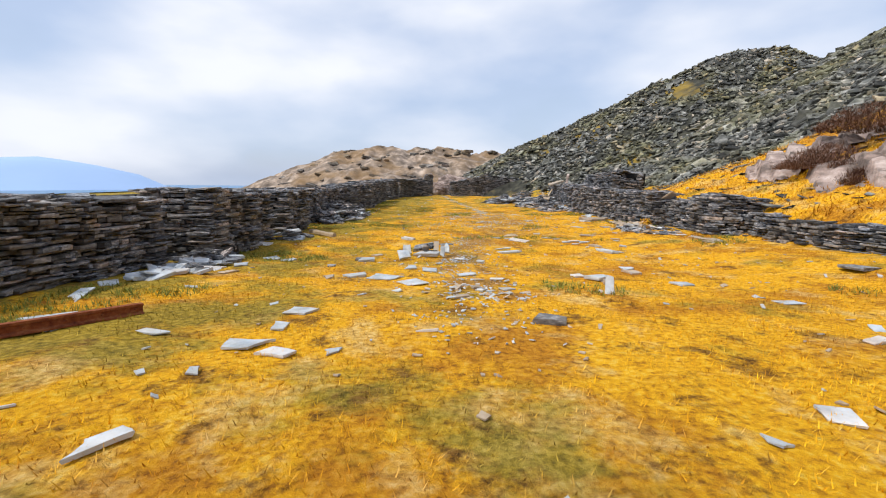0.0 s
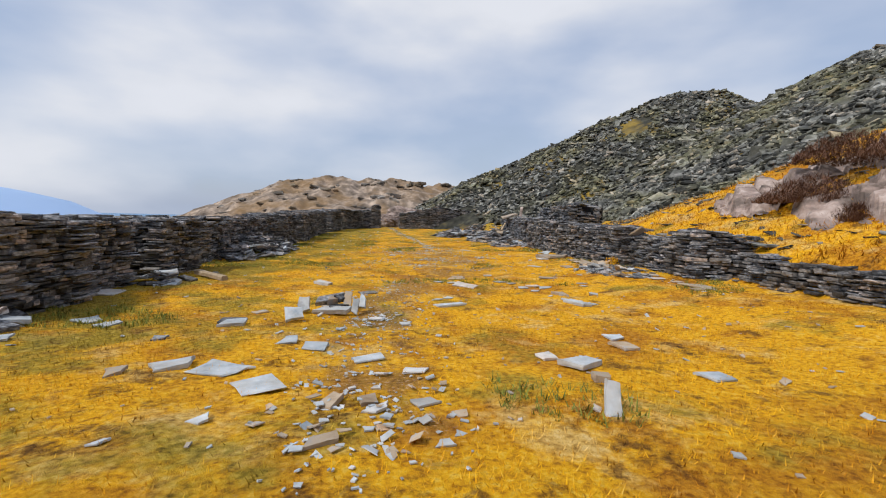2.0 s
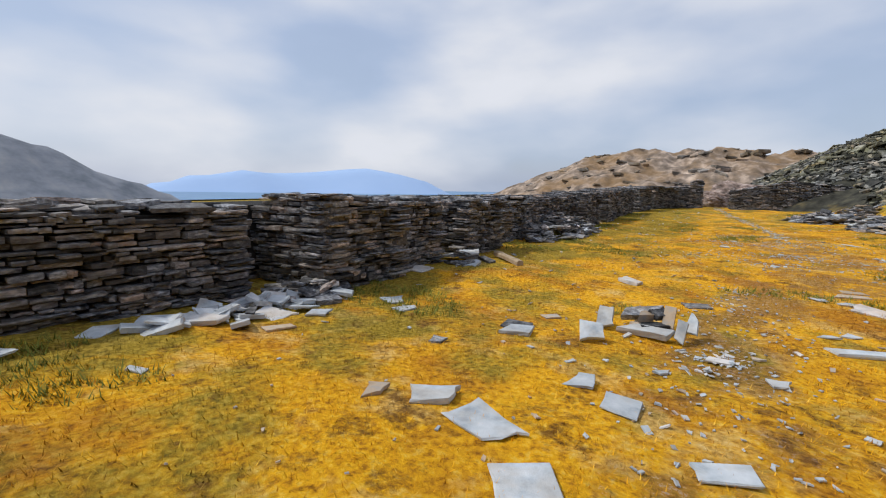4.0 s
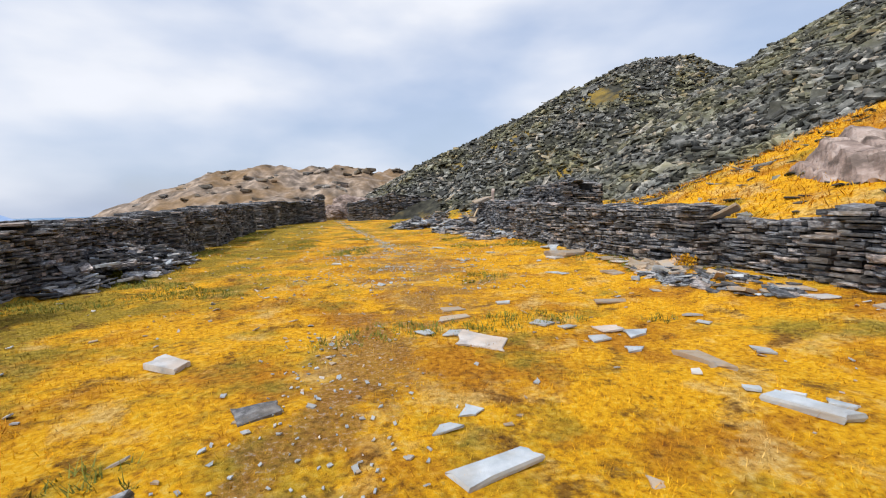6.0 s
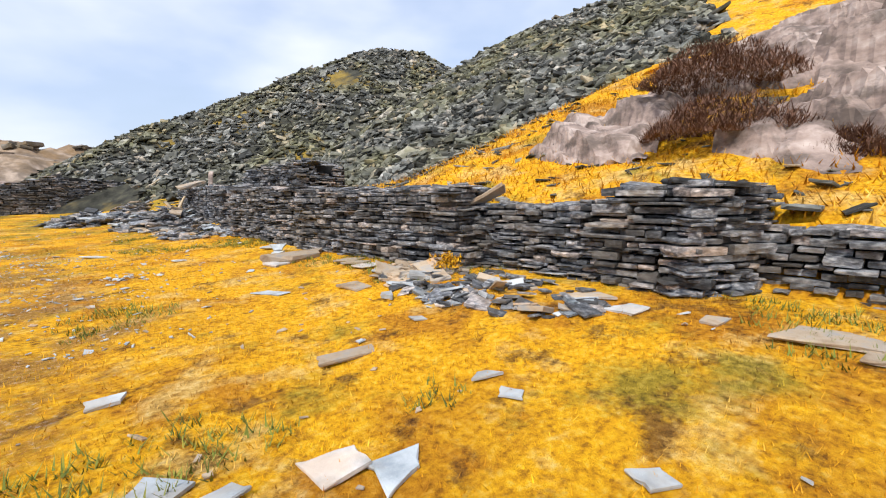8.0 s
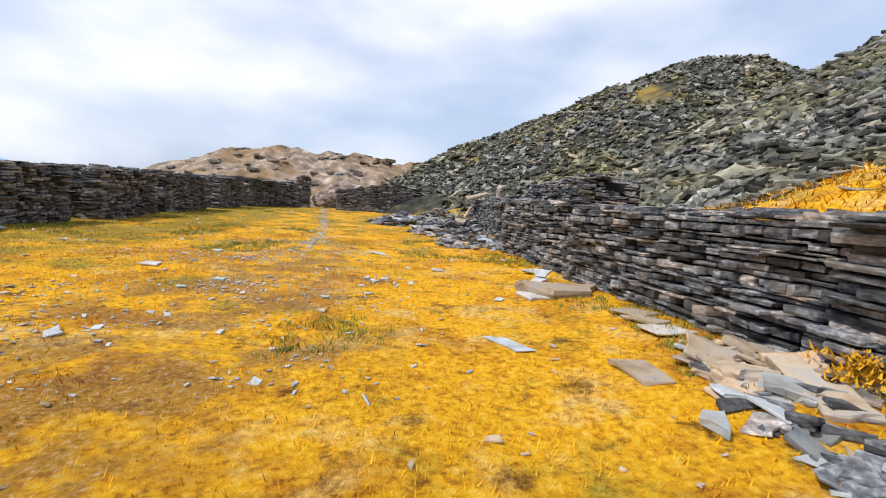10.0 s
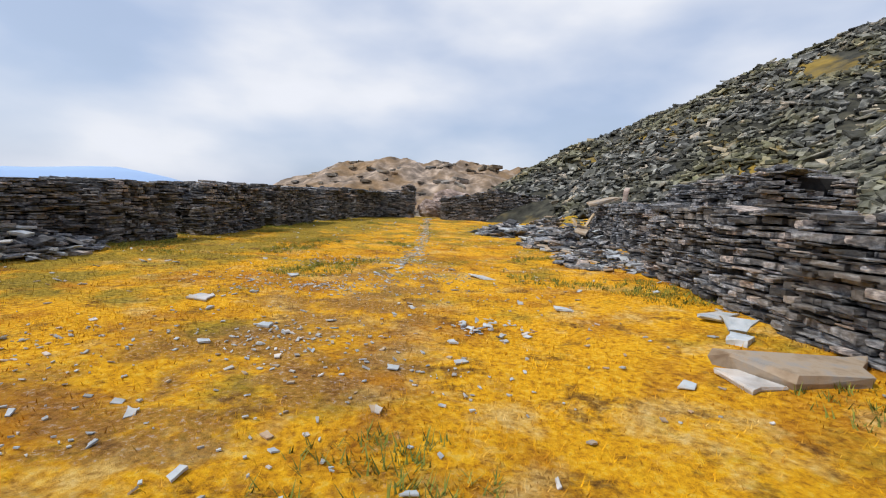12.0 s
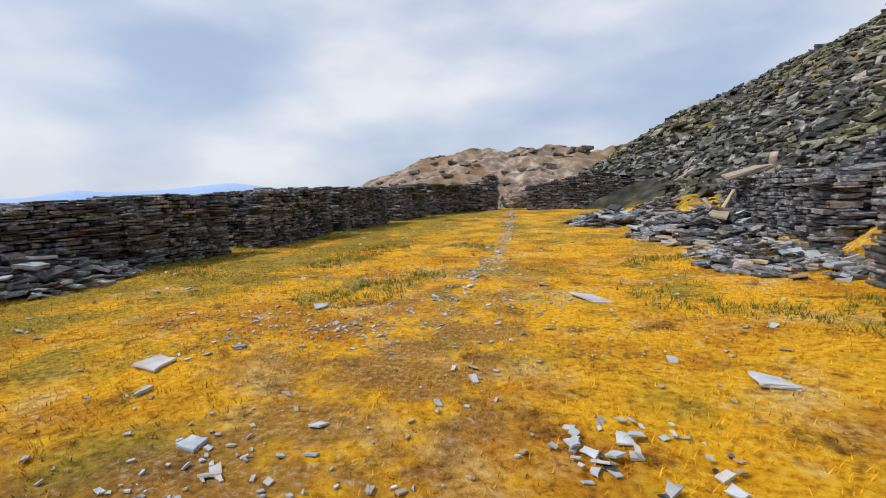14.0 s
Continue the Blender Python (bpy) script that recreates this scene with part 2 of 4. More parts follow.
# ---- helpers of this place ----
def smooth(a, b, v):
    t = min(1.0, max(0.0, (v - a) / (b - a)))
    return t * t * (3 - 2 * t)


def nz(x, y, z=0.0):
    return noise.noise(Vector((x, y, z)))


def ground(x, y):
    z = 0.06 * max(0.0, 13 - max(y, -12)) + 0.27 * smooth(38, 50, y) - 0.06 * smooth(13, 22, y) * (1 - smooth(30, 40, y))
    z += smooth(6.5, 9.8, x) * smooth(-5, 8, y) * (0.30 - 0.12 * smooth(17, 22, y))
    if y > 55:
        z -= 0.05 * (min(y, 75) - 55)
    if x > 10.2:
        k = 1 - smooth(21, 31, y)
        bank = z + 0.55 + (0.42 * k + 0.14 * (1 - k)) * (min(x, 26) - 10.4) + 0.25 * nz(x * 0.4, y * 0.4) * smooth(11, 14, x)
        z += (bank - z) * smooth(10.3, 11.2, x)
    if x < -6.3:
        z -= min(62.0, 0.5 * (-6.3 - x))
    if -10 < x < 30 and -10 < y < 70:
        z += 0.045 * nz(x * 0.9, y * 0.9, 3) + 0.022 * nz(x * 3.1, y * 3.1, 5)
    return z


def mesh_object(name, verts, faces, mat, parent=None, smooth_shade=False):
    me = bpy.data.meshes.new(name)
    me.from_pydata(verts, [], faces)
    me.materials.append(mat)
    if smooth_shade:
        me.polygons.foreach_set("use_smooth", [True] * len(me.polygons))
    me.update()
    ob = new(name, me)
    ob.parent = parent
    return ob


def grid_mesh(name, xs, ys, height, mat, shade=True):
    verts = [(x, y, height(x, y)) for y in ys for x in xs]
    nx = len(xs)
    faces = [(j * nx + i, j * nx + i + 1, (j + 1) * nx + i + 1, (j + 1) * nx + i) for j in range(len(ys) - 1) for i in range(nx - 1)]
    return mesh_object(name, verts, faces, mat, None, shade)


def slab_shape(rng, n, rough=0.16, square=False):
    """Vertices and faces of one split slab in a unit box: an uneven outline, split faces not quite parallel, bevelled rim."""
    ring = []
    if square:
        base = [(-0.5, -0.5), (0.05, -0.52), (0.5, -0.5), (0.52, 0.5), (-0.05, 0.5), (-0.5, 0.5)]
        ring = [(x + rng.uniform(-rough, rough) * 0.35, y + rng.uniform(-rough, rough) * 0.5) for x, y in base]
    else:
        c = [(sx * rng.uniform(0.22, 0.58), sy * rng.uniform(0.18, 0.56)) for sx, sy in ((-1, -1), (1, -1), (1, 1), (-1, 1))]
        if n < 5:
            c[rng.randrange(4)] = (rng.uniform(-0.1, 0.1), rng.uniform(-0.1, 0.1) + 0.3)
            c.sort(key=lambda p: math.atan2(p[1], p[0]))
        for i in range(4):
            (ax, ay), (bx, by) = c[i], c[(i + 1) % 4]
            ring.append((ax, ay))
            for k in range(rng.choice((1, 1, 2)) if n > 5 else rng.choice((0, 1, 2))):
                t = (k + rng.uniform(0.3, 0.9)) / 2
                j = rng.uniform(-0.09, 0.05)
                ring.append((ax + (bx - ax) * t + (by - ay) * j, ay + (by - ay) * t - (bx - ax) * j))
    m = len(ring)
    tx, ty = rng.uniform(-0.2, 0.2), rng.uniform(-0.2, 0.2)
    v = [(x * 0.95, y * 0.95, -0.5) for x, y in ring]
    v += [(x + rng.uniform(-0.02, 0.02), y + rng.uniform(-0.02, 0.02), 0.05 + rng.uniform(-0.2, 0.2)) for x, y in ring]
    v += [(x * 0.975, y * 0.975, 0.46 + tx * x + ty * y + rng.uniform(-0.05, 0.05)) for x, y in ring]
    f = [tuple(range(m - 1, -1, -1)), tuple(range(2 * m, 3 * m))]
    for k in (0, m):
        f += [(k + i, k + (i + 1) % m, k + m + (i + 1) % m, k + m + i) for i in range(m)]
    return v, f


RNG = random.Random(7)
STONES = [slab_shape(RNG, 6, 0.2, True) for _ in range(14)]
SLABS = [slab_shape(RNG, RNG.choice((4, 5, 6, 7, 8)), 0.2) for _ in range(28)]
MESH_CACHE = {}


def piece_mesh(kind, i, mat):
    key = (kind, i, mat.name)
    if key not in MESH_CACHE:
        v, f = (STONES if kind == "stone" else SLABS)[i]
        me = bpy.data.meshes.new(kind)
        me.from_pydata(v, [], f)
        me.materials.append(mat)
        MESH_CACHE[key] = me
    return MESH_CACHE[key]


def joined(name, pieces, mat, parent=None):
    """Many pieces (shape, matrix) as one mesh."""
    verts, faces = [], []
    for (v, f), m in pieces:
        o = len(verts)
        r = m.to_3x3()
        t = m.translation
        verts += [tuple(r @ Vector(p) + t) for p in v]
        faces += [tuple(o + i for i in q) for q in f]
    return mesh_object(name, verts, faces, mat, parent)


def wall_pieces(p0, p1, h0, h1, rng, size=1.0, base=None, ragged=0.08, lean=0.0):
    """Courses of dry-laid slate along p0 to p1 with the face to the left of that way: list of (shape number, matrix)."""
    a, b = Vector(p0), Vector(p1)
    way = (b - a)
    length = way.length
    way.normalize()
    out = Vector((-way.y, way.x))
    ang = math.atan2(way.y, way.x)
    res = []
    z = -0.06
    while z < max(h0, h1) + 0.02:
        h = rng.choice((0.04, 0.05, 0.065, 0.08, 0.1, 0.13)) * size
        s = rng.uniform(-0.3, 0.0)
        while s < length:
            ln = (rng.uniform(0.1, 0.4) if rng.random() < 0.9 else rng.uniform(0.4, 0.7)) * size * (1.25 if h < 0.07 else 1.0)
            c = min(max(s + ln / 2, 0.02), length - 0.02)
            top = h0 + (h1 - h0) * c / length + ragged * nz(a.x + c * 1.7, a.y, 9) * 2
            if z + h * 0.6 < top:
                hh = h * rng.uniform(0.55, 0.93)
                dep = rng.uniform(0.3, 0.5)
                off = -dep / 2 + rng.uniform(-0.12, 0.06) - lean * z
                pos = a + way * c + out * off
                wx = a.x + way.x * c
                g = ground(min(wx, 10.2) if wx < 11.7 else wx, a.y + way.y * c) if base is None else base
                m = Matrix.Translation((pos.x, pos.y, g + z + h / 2)) @ Euler((rng.uniform(-0.05, 0.05), rng.uniform(-0.035, 0.035), ang + rng.uniform(-0.08, 0.08))).to_matrix().to_4x4() @ Matrix.Diagonal((ln * rng.uniform(0.78, 0.98), dep, hh, 1))
                res.append((rng.randrange(len(STONES)), m))
            s += ln
        z += h
    return res


WALL_FOOT = 10.2


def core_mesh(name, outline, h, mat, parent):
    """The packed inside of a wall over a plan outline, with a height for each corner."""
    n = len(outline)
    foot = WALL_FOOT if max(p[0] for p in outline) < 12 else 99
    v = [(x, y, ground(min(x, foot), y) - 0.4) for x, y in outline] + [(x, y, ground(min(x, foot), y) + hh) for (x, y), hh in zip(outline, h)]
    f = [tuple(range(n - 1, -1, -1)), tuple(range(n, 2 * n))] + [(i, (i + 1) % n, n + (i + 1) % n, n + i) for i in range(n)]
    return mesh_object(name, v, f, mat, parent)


def dry_wall(name, label, faces, outline, heights, single, seed, size=1.0, caps=24, ragged=0.08, mat=SLATE):
    """A stretch of wall: core, faces of single stones (the first ones objects of their own) and loose coping slabs."""
    rng = random.Random(seed)
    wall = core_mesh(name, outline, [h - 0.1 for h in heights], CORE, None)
    tagged(wall, label, "wall", "", "structure")
    pieces = []
    for p0, p1, h0, h1 in faces:
        pieces += wall_pieces(p0, p1, h0, h1, rng, size, None, ragged)
    xs, ys = [p[0] for p in outline], [p[1] for p in outline]
    made = 0
    while made < caps:
        x, y = rng.uniform(min(xs), max(xs)), rng.uniform(min(ys), max(ys))
        d = [(math.hypot(x - q[0], y - q[1]) + 0.05) ** -2 for q in outline]
        h = sum(k * v for k, v in zip(d, heights)) / sum(d)
        s = rng.uniform(0.35, 0.95)
        th = rng.uniform(0.03, 0.09)
        foot = WALL_FOOT if max(xs) < 12 else 99
        m = Matrix.Translation((x, y, ground(max(-6.0, min(x, foot)), y) + h - 0.08 + rng.uniform(0, 0.10))) @ Euler((rng.uniform(-0.14, 0.14), rng.uniform(-0.14, 0.14), rng.uniform(0, 6.28))).to_matrix().to_4x4() @ Matrix.Diagonal((s, s * rng.uniform(0.5, 0.9), th, 1))
        pieces.append((100 + rng.randrange(len(SLABS)), m))
        made += 1
    rng.shuffle(pieces)
    PENDING.append((wall, pieces[:single], mat))
    rest = [(SLABS[i - 100] if i >= 100 else STONES[i], m) for i, m in pieces[single:]]
    if rest:
        tagged(joined("stones", rest, mat, wall), kind="stuff")
    return wall


PENDING = []


def finish_walls():
    for wall, pieces, mat in PENDING:
        for i, m in pieces:
            st = new("stone", piece_mesh("slab", i - 100, mat) if i >= 100 else piece_mesh("stone", i, mat))
            st.parent = wall
            st.matrix_local = m


# ---- the ground, one sheet to the horizon ----
def steps(lo, hi, fine_lo, fine_hi, d, grow=1.35):
    out, v = [], fine_lo
    while v < fine_hi:
        out.append(v)
        v += d
    s, a = d, [out[-1]]
    while a[-1] < hi:
        s = min(s * grow, 400)
        a.append(a[-1] + s)
    s, b = d, [out[0]]
    while b[-1] > lo:
        s = min(s * grow, 400)
        b.append(b[-1] - s)
    return b[:0:-1] + out + a[1:]


terrain = grid_mesh("ground", steps(-4500, 4500, -5, 12, 0.14), steps(-4500, 4500, 0, 40, 0.18), ground, GRASS)
tagged(terrain, "yellow and orange moor grass over uneven quarry ground", "ground", "", "structure")
sea = mesh_object("water", [(-4600, -4600, -58), (-1500, -4600, -58), (-1500, 4800, -58), (-4600, 4800, -58)], [(0, 1, 2, 3)], WATER)
tagged(sea, "flat blue water far below the hillside", "water", "", "structure")


def ridge_height(pts, slope, x, y):
    best = -1e9
    for (ax, ay, az), (bx, by, bz) in zip(pts, pts[1:]):
        dx, dy = bx - ax, by - ay
        t = min(1, max(0, ((x - ax) * dx + (y - ay) * dy) / (dx * dx + dy * dy)))
        d = math.hypot(x - ax - t * dx, y - ay - t * dy)
        best = max(best, az + t * (bz - az) - slope * (math.sqrt(d * d + 2.0) - 1.4))
    return best


def ridge_mesh(name, pts, slope, step, rough, mat, floor):
    """A hill under a ridge line, cut off where it runs into the ground."""
    reach = 1.6 * max(p[2] for p in pts) / slope
    x0, x1 = min(p[0] for p in pts) - reach, max(p[0] for p in pts) + reach
    y0, y1 = min(p[1] for p in pts) - reach, max(p[1] for p in pts) + reach
    xs = [x0 + i * step for i in range(int((x1 - x0) / step) + 1)]
    ys = [y0 + i * step for i in range(int((y1 - y0) / step) + 1)]

    def h(x, y):
        return ridge_height(pts, slope, x, y) + rough * (nz(x / step / 6, y / step / 6) + 0.6 * nz(x / step / 2.2, y / step / 2.2, 4))
    keep, verts, faces, nx = {}, [], [], len(xs)
    hs = [[h(x, y) for x in xs] for y in ys]
    low = [[hs[j][i] < floor(xs[i], ys[j]) - 0.6 for i in range(nx)] for j in range(len(ys))]
    for j in range(len(ys) - 1):
        for i in range(nx - 1):
            c = ((i, j), (i + 1, j), (i + 1, j + 1), (i, j + 1))
            if all(low[b][a] for a, b in c):
                continue
            for a, b in c:
                if (a, b) not in keep:
                    keep[(a, b)] = len(verts)
                    verts.append((xs[a], ys[b], hs[b][a]))
            faces.append(tuple(keep[k] for k in c))
    return mesh_object(name, verts, faces, mat, None, True), h


# ---- slate tips above the yard ----
TIP_NORTH = [(12.5, 84, 5.5), (15.9, 58.4, 7.5), (23.5, 60.2, 11.0), (29.5, 57.2, 14.0), (35.2, 55.4, 16.6), (39.2, 53.4, 16.7), (44, 49, 11.5)]
TIP_EAST = [(41, 39.5, 11.2), (36.5, 34.7, 14.0), (37.7, 30.2, 14.6), (39.5, 26, 14.4), (38, 22.5, 14.6), (42, 8, 18)]
TIPS = []
for pts, label in ((TIP_NORTH, "steep grey slate waste tip with a stepped crest"), (TIP_EAST, "dark slate waste tip with patches of yellow grass")):
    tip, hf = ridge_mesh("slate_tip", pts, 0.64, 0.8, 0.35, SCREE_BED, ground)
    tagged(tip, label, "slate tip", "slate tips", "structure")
    TIPS.append((tip, hf, pts))


def turf_line(x):
    """How far north the grassy flank runs before slate covers it."""
    return 19.5 + 0.13 * (x - 20) + 2.2 * nz(x * 0.35, 3.1, 6) + 0.8 * nz(x * 1.3, 1.7, 6)


def tip_slates(tip, hf, pts, other, count, seed):
    rng = random.Random(seed)
    res = []
    x0, x1 = min(p[0] for p in pts) - 26, max(p[0] for p in pts) + 2
    y0, y1 = min(p[1] for p in pts) - 24, max(p[1] for p in pts) + 6
    tries = 0
    while len(res) < count and tries < count * 8:
        tries += 1
        x, y = rng.uniform(x0, x1), rng.uniform(y0, y1)
        z = hf(x, y)
        if z < ground(x, y) - 0.2 or z < other(x, y) or (x < 10.8 and y < 51.2):
            continue
        if x > 20 and y < turf_line(x):
            continue
        if nz(x * 0.16, y * 0.16, 8) > 0.42:
            continue
        e = 0.5
        nrm = Vector((hf(x - e, y) - hf(x + e, y), hf(x, y - e) - hf(x, y + e), 2 * e)).normalized()
        q = Vector((0, 0, 1)).rotation_difference(nrm.lerp(Vector((0, 0, 1)), 0.35).normalized())
        s = rng.uniform(0.25, 0.7) * (1 if rng.random() < 0.85 else 2.0)
        m = Matrix.Translation((x, y, z + rng.uniform(-0.04, 0.24))) @ q.to_matrix().to_4x4() @ Euler((rng.uniform(-0.5, 0.5), rng.uniform(-0.5, 0.5), rng.uniform(0, 6.28))).to_matrix().to_4x4() @ Matrix.Diagonal((s, s * rng.uniform(0.4, 0.8), rng.uniform(0.05, 0.2), 1))
        res.append((rng.choice(SLABS), m))
    tagged(joined("loose_slates", res, SCREE, tip), "broken slate slabs lying over one another", kind="stuff")


tip_slates(*TIPS[0], TIPS[1][1], 18000, 11)
tip_slates(*TIPS[1], TIPS[0][1], 17000, 12)

# ---- the rocky knoll past the gate, far hills ----
KNOLL = [(-26, 93, 3.4), (-21.7, 95, 5.9), (-15.5, 95, 7.9), (-11.0, 95, 8.5), (-6.0, 95, 8.1), (3.0, 95, 8.6), (5.8, 95, 8.4), (9.2, 94, 7.5), (13.5, 93, 7.5), (22, 92, 5)]
knoll, knoll_h = ridge_mesh("rocky_knoll", KNOLL, 0.42, 0.7, 1.15, FARROCK, ground)
tagged(knoll, "rocky knoll of pale crags and brown grass", "hill", "", "structure")


def polar(list_, dist):
    return [(dist * math.sin(radians(a)), dist * math.cos(radians(a)), 1.4 + dist * math.tan(radians(e))) for a, e in list_]


far, _ = ridge_mesh("far_mountain", polar([(-68, -1.0), (-62, 0.6), (-55, 1.7), (-51.5, 1.3), (-48, 1.4), (-41, 2.0), (-36.5, 1.6), (-33.5, 0.6), (-31.5, -0.8)], 3300), 0.5, 90, 10, HAZE_BLUE, lambda x, y: -62)
tagged(far, "distant mountain ridge with haze painted in as pale blue", "mountain", "", "backdrop")
near_hill, _ = ridge_mesh("grey_mountain", polar([(-95, 5.0), (-82, 5.2), (-76, 4.3), (-72.5, 3.4), (-70.5, 1.2), (-66, 0.3), (-63, -1.0)], 700), 0.7, 14, 5, GREYHILL, lambda x, y: -62)
tagged(near_hill, "grey rocky mountain flank across the valley", "mountain", "", "backdrop")

# ---- the dry-stone walls round the yard ----
L = "dry-stone wall of dark stacked slate with ragged top"


def left_wall(i, y0, y1, x0, x1, h0, h1, single, depth=1.9, caps=60):
    o = [(x0 - 0.3, y0 + 0.28), (x1 - 0.3, y1 - 0.28), (x1 - depth, y1 - 0.28), (x0 - depth, y0 + 0.28)]
    f = [((x1, y1), (x0, y0), h1, h0), ((x0, y0), (x0 - depth, y0), h0, h0), ((x1 - depth, y1), (x1, y1), h1, h1)]
    return dry_wall("wall_west_%d" % i, L, f, o, [h0, h1, h1, h0], single, 100 + i, 0.82, caps, 0.17)


left_wall(1, 1.0, 7.0, -4.2, -4.1, 1.3, 1.35, 40)
left_wall(2, 7.2, 11.5, -4.1, -3.9, 1.15, 1.35, 300)
left_wall(3, 12.6, 14.55, -3.35, -3.25, 1.55, 1.5, 260)
left_wall(4, 14.7, 16.5, -3.6, -3.6, 1.5, 1.5, 220)
left_wall(5, 17.5, 19.6, -3.4, -3.4, 1.45, 1.5, 150)
left_wall(6, 21.0, 28.6, -3.9, -3.5, 1.5, 1.45, 60)
left_wall(7, 28.9, 31.2, -3.1, -3.0, 1.55, 1.6, 60)
left_wall(8, 32.4, 36.2, -2.85, -2.85, 1.65, 1.75, 60)
left_wall(9, 37.5, 41.5, -2.95, -2.8, 1.75, 1.75, 40)
left_wall(10, 42.9, 45.0, -2.5, -2.0, 1.75, 1.8, 30)
left_wall(11, 46.2, 49.0, -1.8, -0.4, 1.75, 1.7, 30)
o = [(-5.3, 1), (-5.3, 49), (-6.2, 49), (-6.2, 1)]
dry_wall("wall_west_back", "low back wall of stacked slate behind the bays", [((-5.3, 49), (-5.3, 1), 1.25, 0.9)], o, [0.8, 1.2, 1.2, 0.8], 0, 140, 1.25, 420)
dry_wall("wall_gate_left", L, [((1.3, 49.8), (0.5, 49.57), 2.35, 2.2), ((0.5, 49.57), (-0.8, 49.2), 1.75, 1.7), ((1.3, 50.8), (1.3, 49.8), 2.3, 2.35)], [(1.1, 50.0), (1.1, 50.8), (0.5, 50.7), (-1, 50.4), (-1, 49.45), (0.5, 49.8)], [2.3, 2.3, 1.8, 1.7, 1.7, 1.8], 30, 141, 1.1, 12)
dry_wall("wall_north", L, [((11.6, 50.2), (8.2, 50.05), 1.75, 1.8), ((8.2, 50.05), (7.2, 50.0), 1.9, 2.4), ((7.2, 50), (5.6, 50), 2.4, 1.9), ((5.6, 50), (3.3, 50), 1.85, 1.65), ((3.3, 50), (3.3, 51), 1.55, 1.55)],
         [(3.45, 50.2), (5.6, 50.2), (7.2, 50.2), (8.2, 50.25), (11.6, 50.35), (11.6, 51.2), (7.2, 51), (5.6, 51), (3.45, 51)], [1.55, 1.85, 2.35, 1.8, 1.75, 1.75, 2.3, 1.8, 1.55], 60, 142, 1.1, 30)

R = "dry-stone retaining wall of grey split slate"
dry_wall("wall_east_1", R, [((9.65, 19.0), (9.6, 24.0), 1.3, 1.36), ((9.6, 24.0), (9.65, 28.3), 1.36, 1.45), ((10.5, 19.0), (9.65, 19.0), 1.3, 1.3), ((9.65, 28.3), (10.6, 28.3), 1.4, 1.4)],
         [(9.92, 19.25), (9.88, 24), (9.92, 28.05), (10.6, 28.05), (10.6, 19.25)], [1.3, 1.36, 1.45, 1.45, 1.3], 300, 150, 0.86, 70, 0.06)
dry_wall("wall_east_2", R, [((9.95, 16.6), (9.9, 19.1), 0.95, 0.98)], [(10.2, 16.5), (10.15, 19.2), (10.9, 19.2), (10.9, 16.5)], [0.95, 0.98, 0.98, 0.95], 280, 151, 0.72, 26, 0.04)
dry_wall("wall_east_3", R, [((10.25, 15.35), (9.8, 15.75), 1.2, 1.22), ((9.8, 15.75), (9.78, 16.75), 1.22, 1.2), ((11.2, 15.3), (10.25, 15.35), 1.1, 1.2)], [(10.4, 15.6), (10.05, 15.95), (10.05, 16.6), (11.1, 16.6), (11.1, 15.6)], [1.2, 1.22, 1.2, 1.1, 1.1], 280, 152, 0.84, 18, 0.03)
dry_wall("wall_east_4", "low broken wall of stacked slate slabs", [((10.3, 9.6), (10.35, 12.5), 0.5, 0.55), ((10.35, 12.5), (10.45, 15.4), 0.55, 0.68)], [(10.55, 9.6), (10.6, 12.5), (10.7, 15.4), (11.2, 15.4), (11.2, 9.6)], [0.5, 0.55, 0.68, 0.68, 0.5], 300, 153, 0.8, 44, 0.05)
dry_wall("wall_east_5", "low broken wall of stacked slate slabs", [((10.3, 1.0), (10.3, 9.5), 0.4, 0.5)], [(10.5, 1), (10.5, 9.5), (11.2, 9.5), (11.2, 1)], [0.4, 0.5, 0.5, 0.4], 0, 154, 1.0, 30)
dry_wall("wall_east_6", R, [((10.4, 31.0), (10.6, 37.5), 1.55, 1.45), ((11.4, 31), (10.4, 31), 1.5, 1.5), ((10.6, 37.5), (11.6, 37.5), 1.4, 1.4)], [(10.65, 31.25), (10.85, 37.25), (11.6, 37.25), (11.4, 31.25)], [1.55, 1.45, 1.45, 1.55], 60, 155, 1.0, 36, 0.12)
dry_wall("wall_ruin", "tumbled ruin of black stacked slate above the wall", [((12.2, 29.3), (12.0, 34.5), 1.5, 1.1), ((13.8, 28.8), (12.2, 29.3), 1.2, 1.5)], [(12.5, 29.6), (12.3, 34.2), (14.2, 34.5), (14.2, 29.2)], [1.5, 1.1, 1.2, 1.2], 60, 156, 1.0, 70, 0.45)
finish_walls()


# ---- things: single slabs lying in the grass ----
COUNT = [0]


def lay_slabs(mat, label, rows):
    rng = random.Random(500 + COUNT[0])
    COUNT[0] += 1
    for x, y, ln, wd, ang, th in rows:
        th *= 0.5
        ob = new("slate_slab", piece_mesh("slab", rng.randrange(len(SLABS)), mat))
        tilt = 0.16 if th > 0.1 else 0.07
        ob.matrix_world = Matrix.Translation((x, y, ground(x, y) + th * 0.32 + 0.012)) @ Euler((rng.uniform(-tilt, tilt), rng.uniform(-tilt, tilt), radians(ang))).to_matrix().to_4x4() @ Matrix.Diagonal((ln, max(wd, 0.08) * 1.1, th, 1))
        tagged(ob, label, "slab", "slabs in the grass")


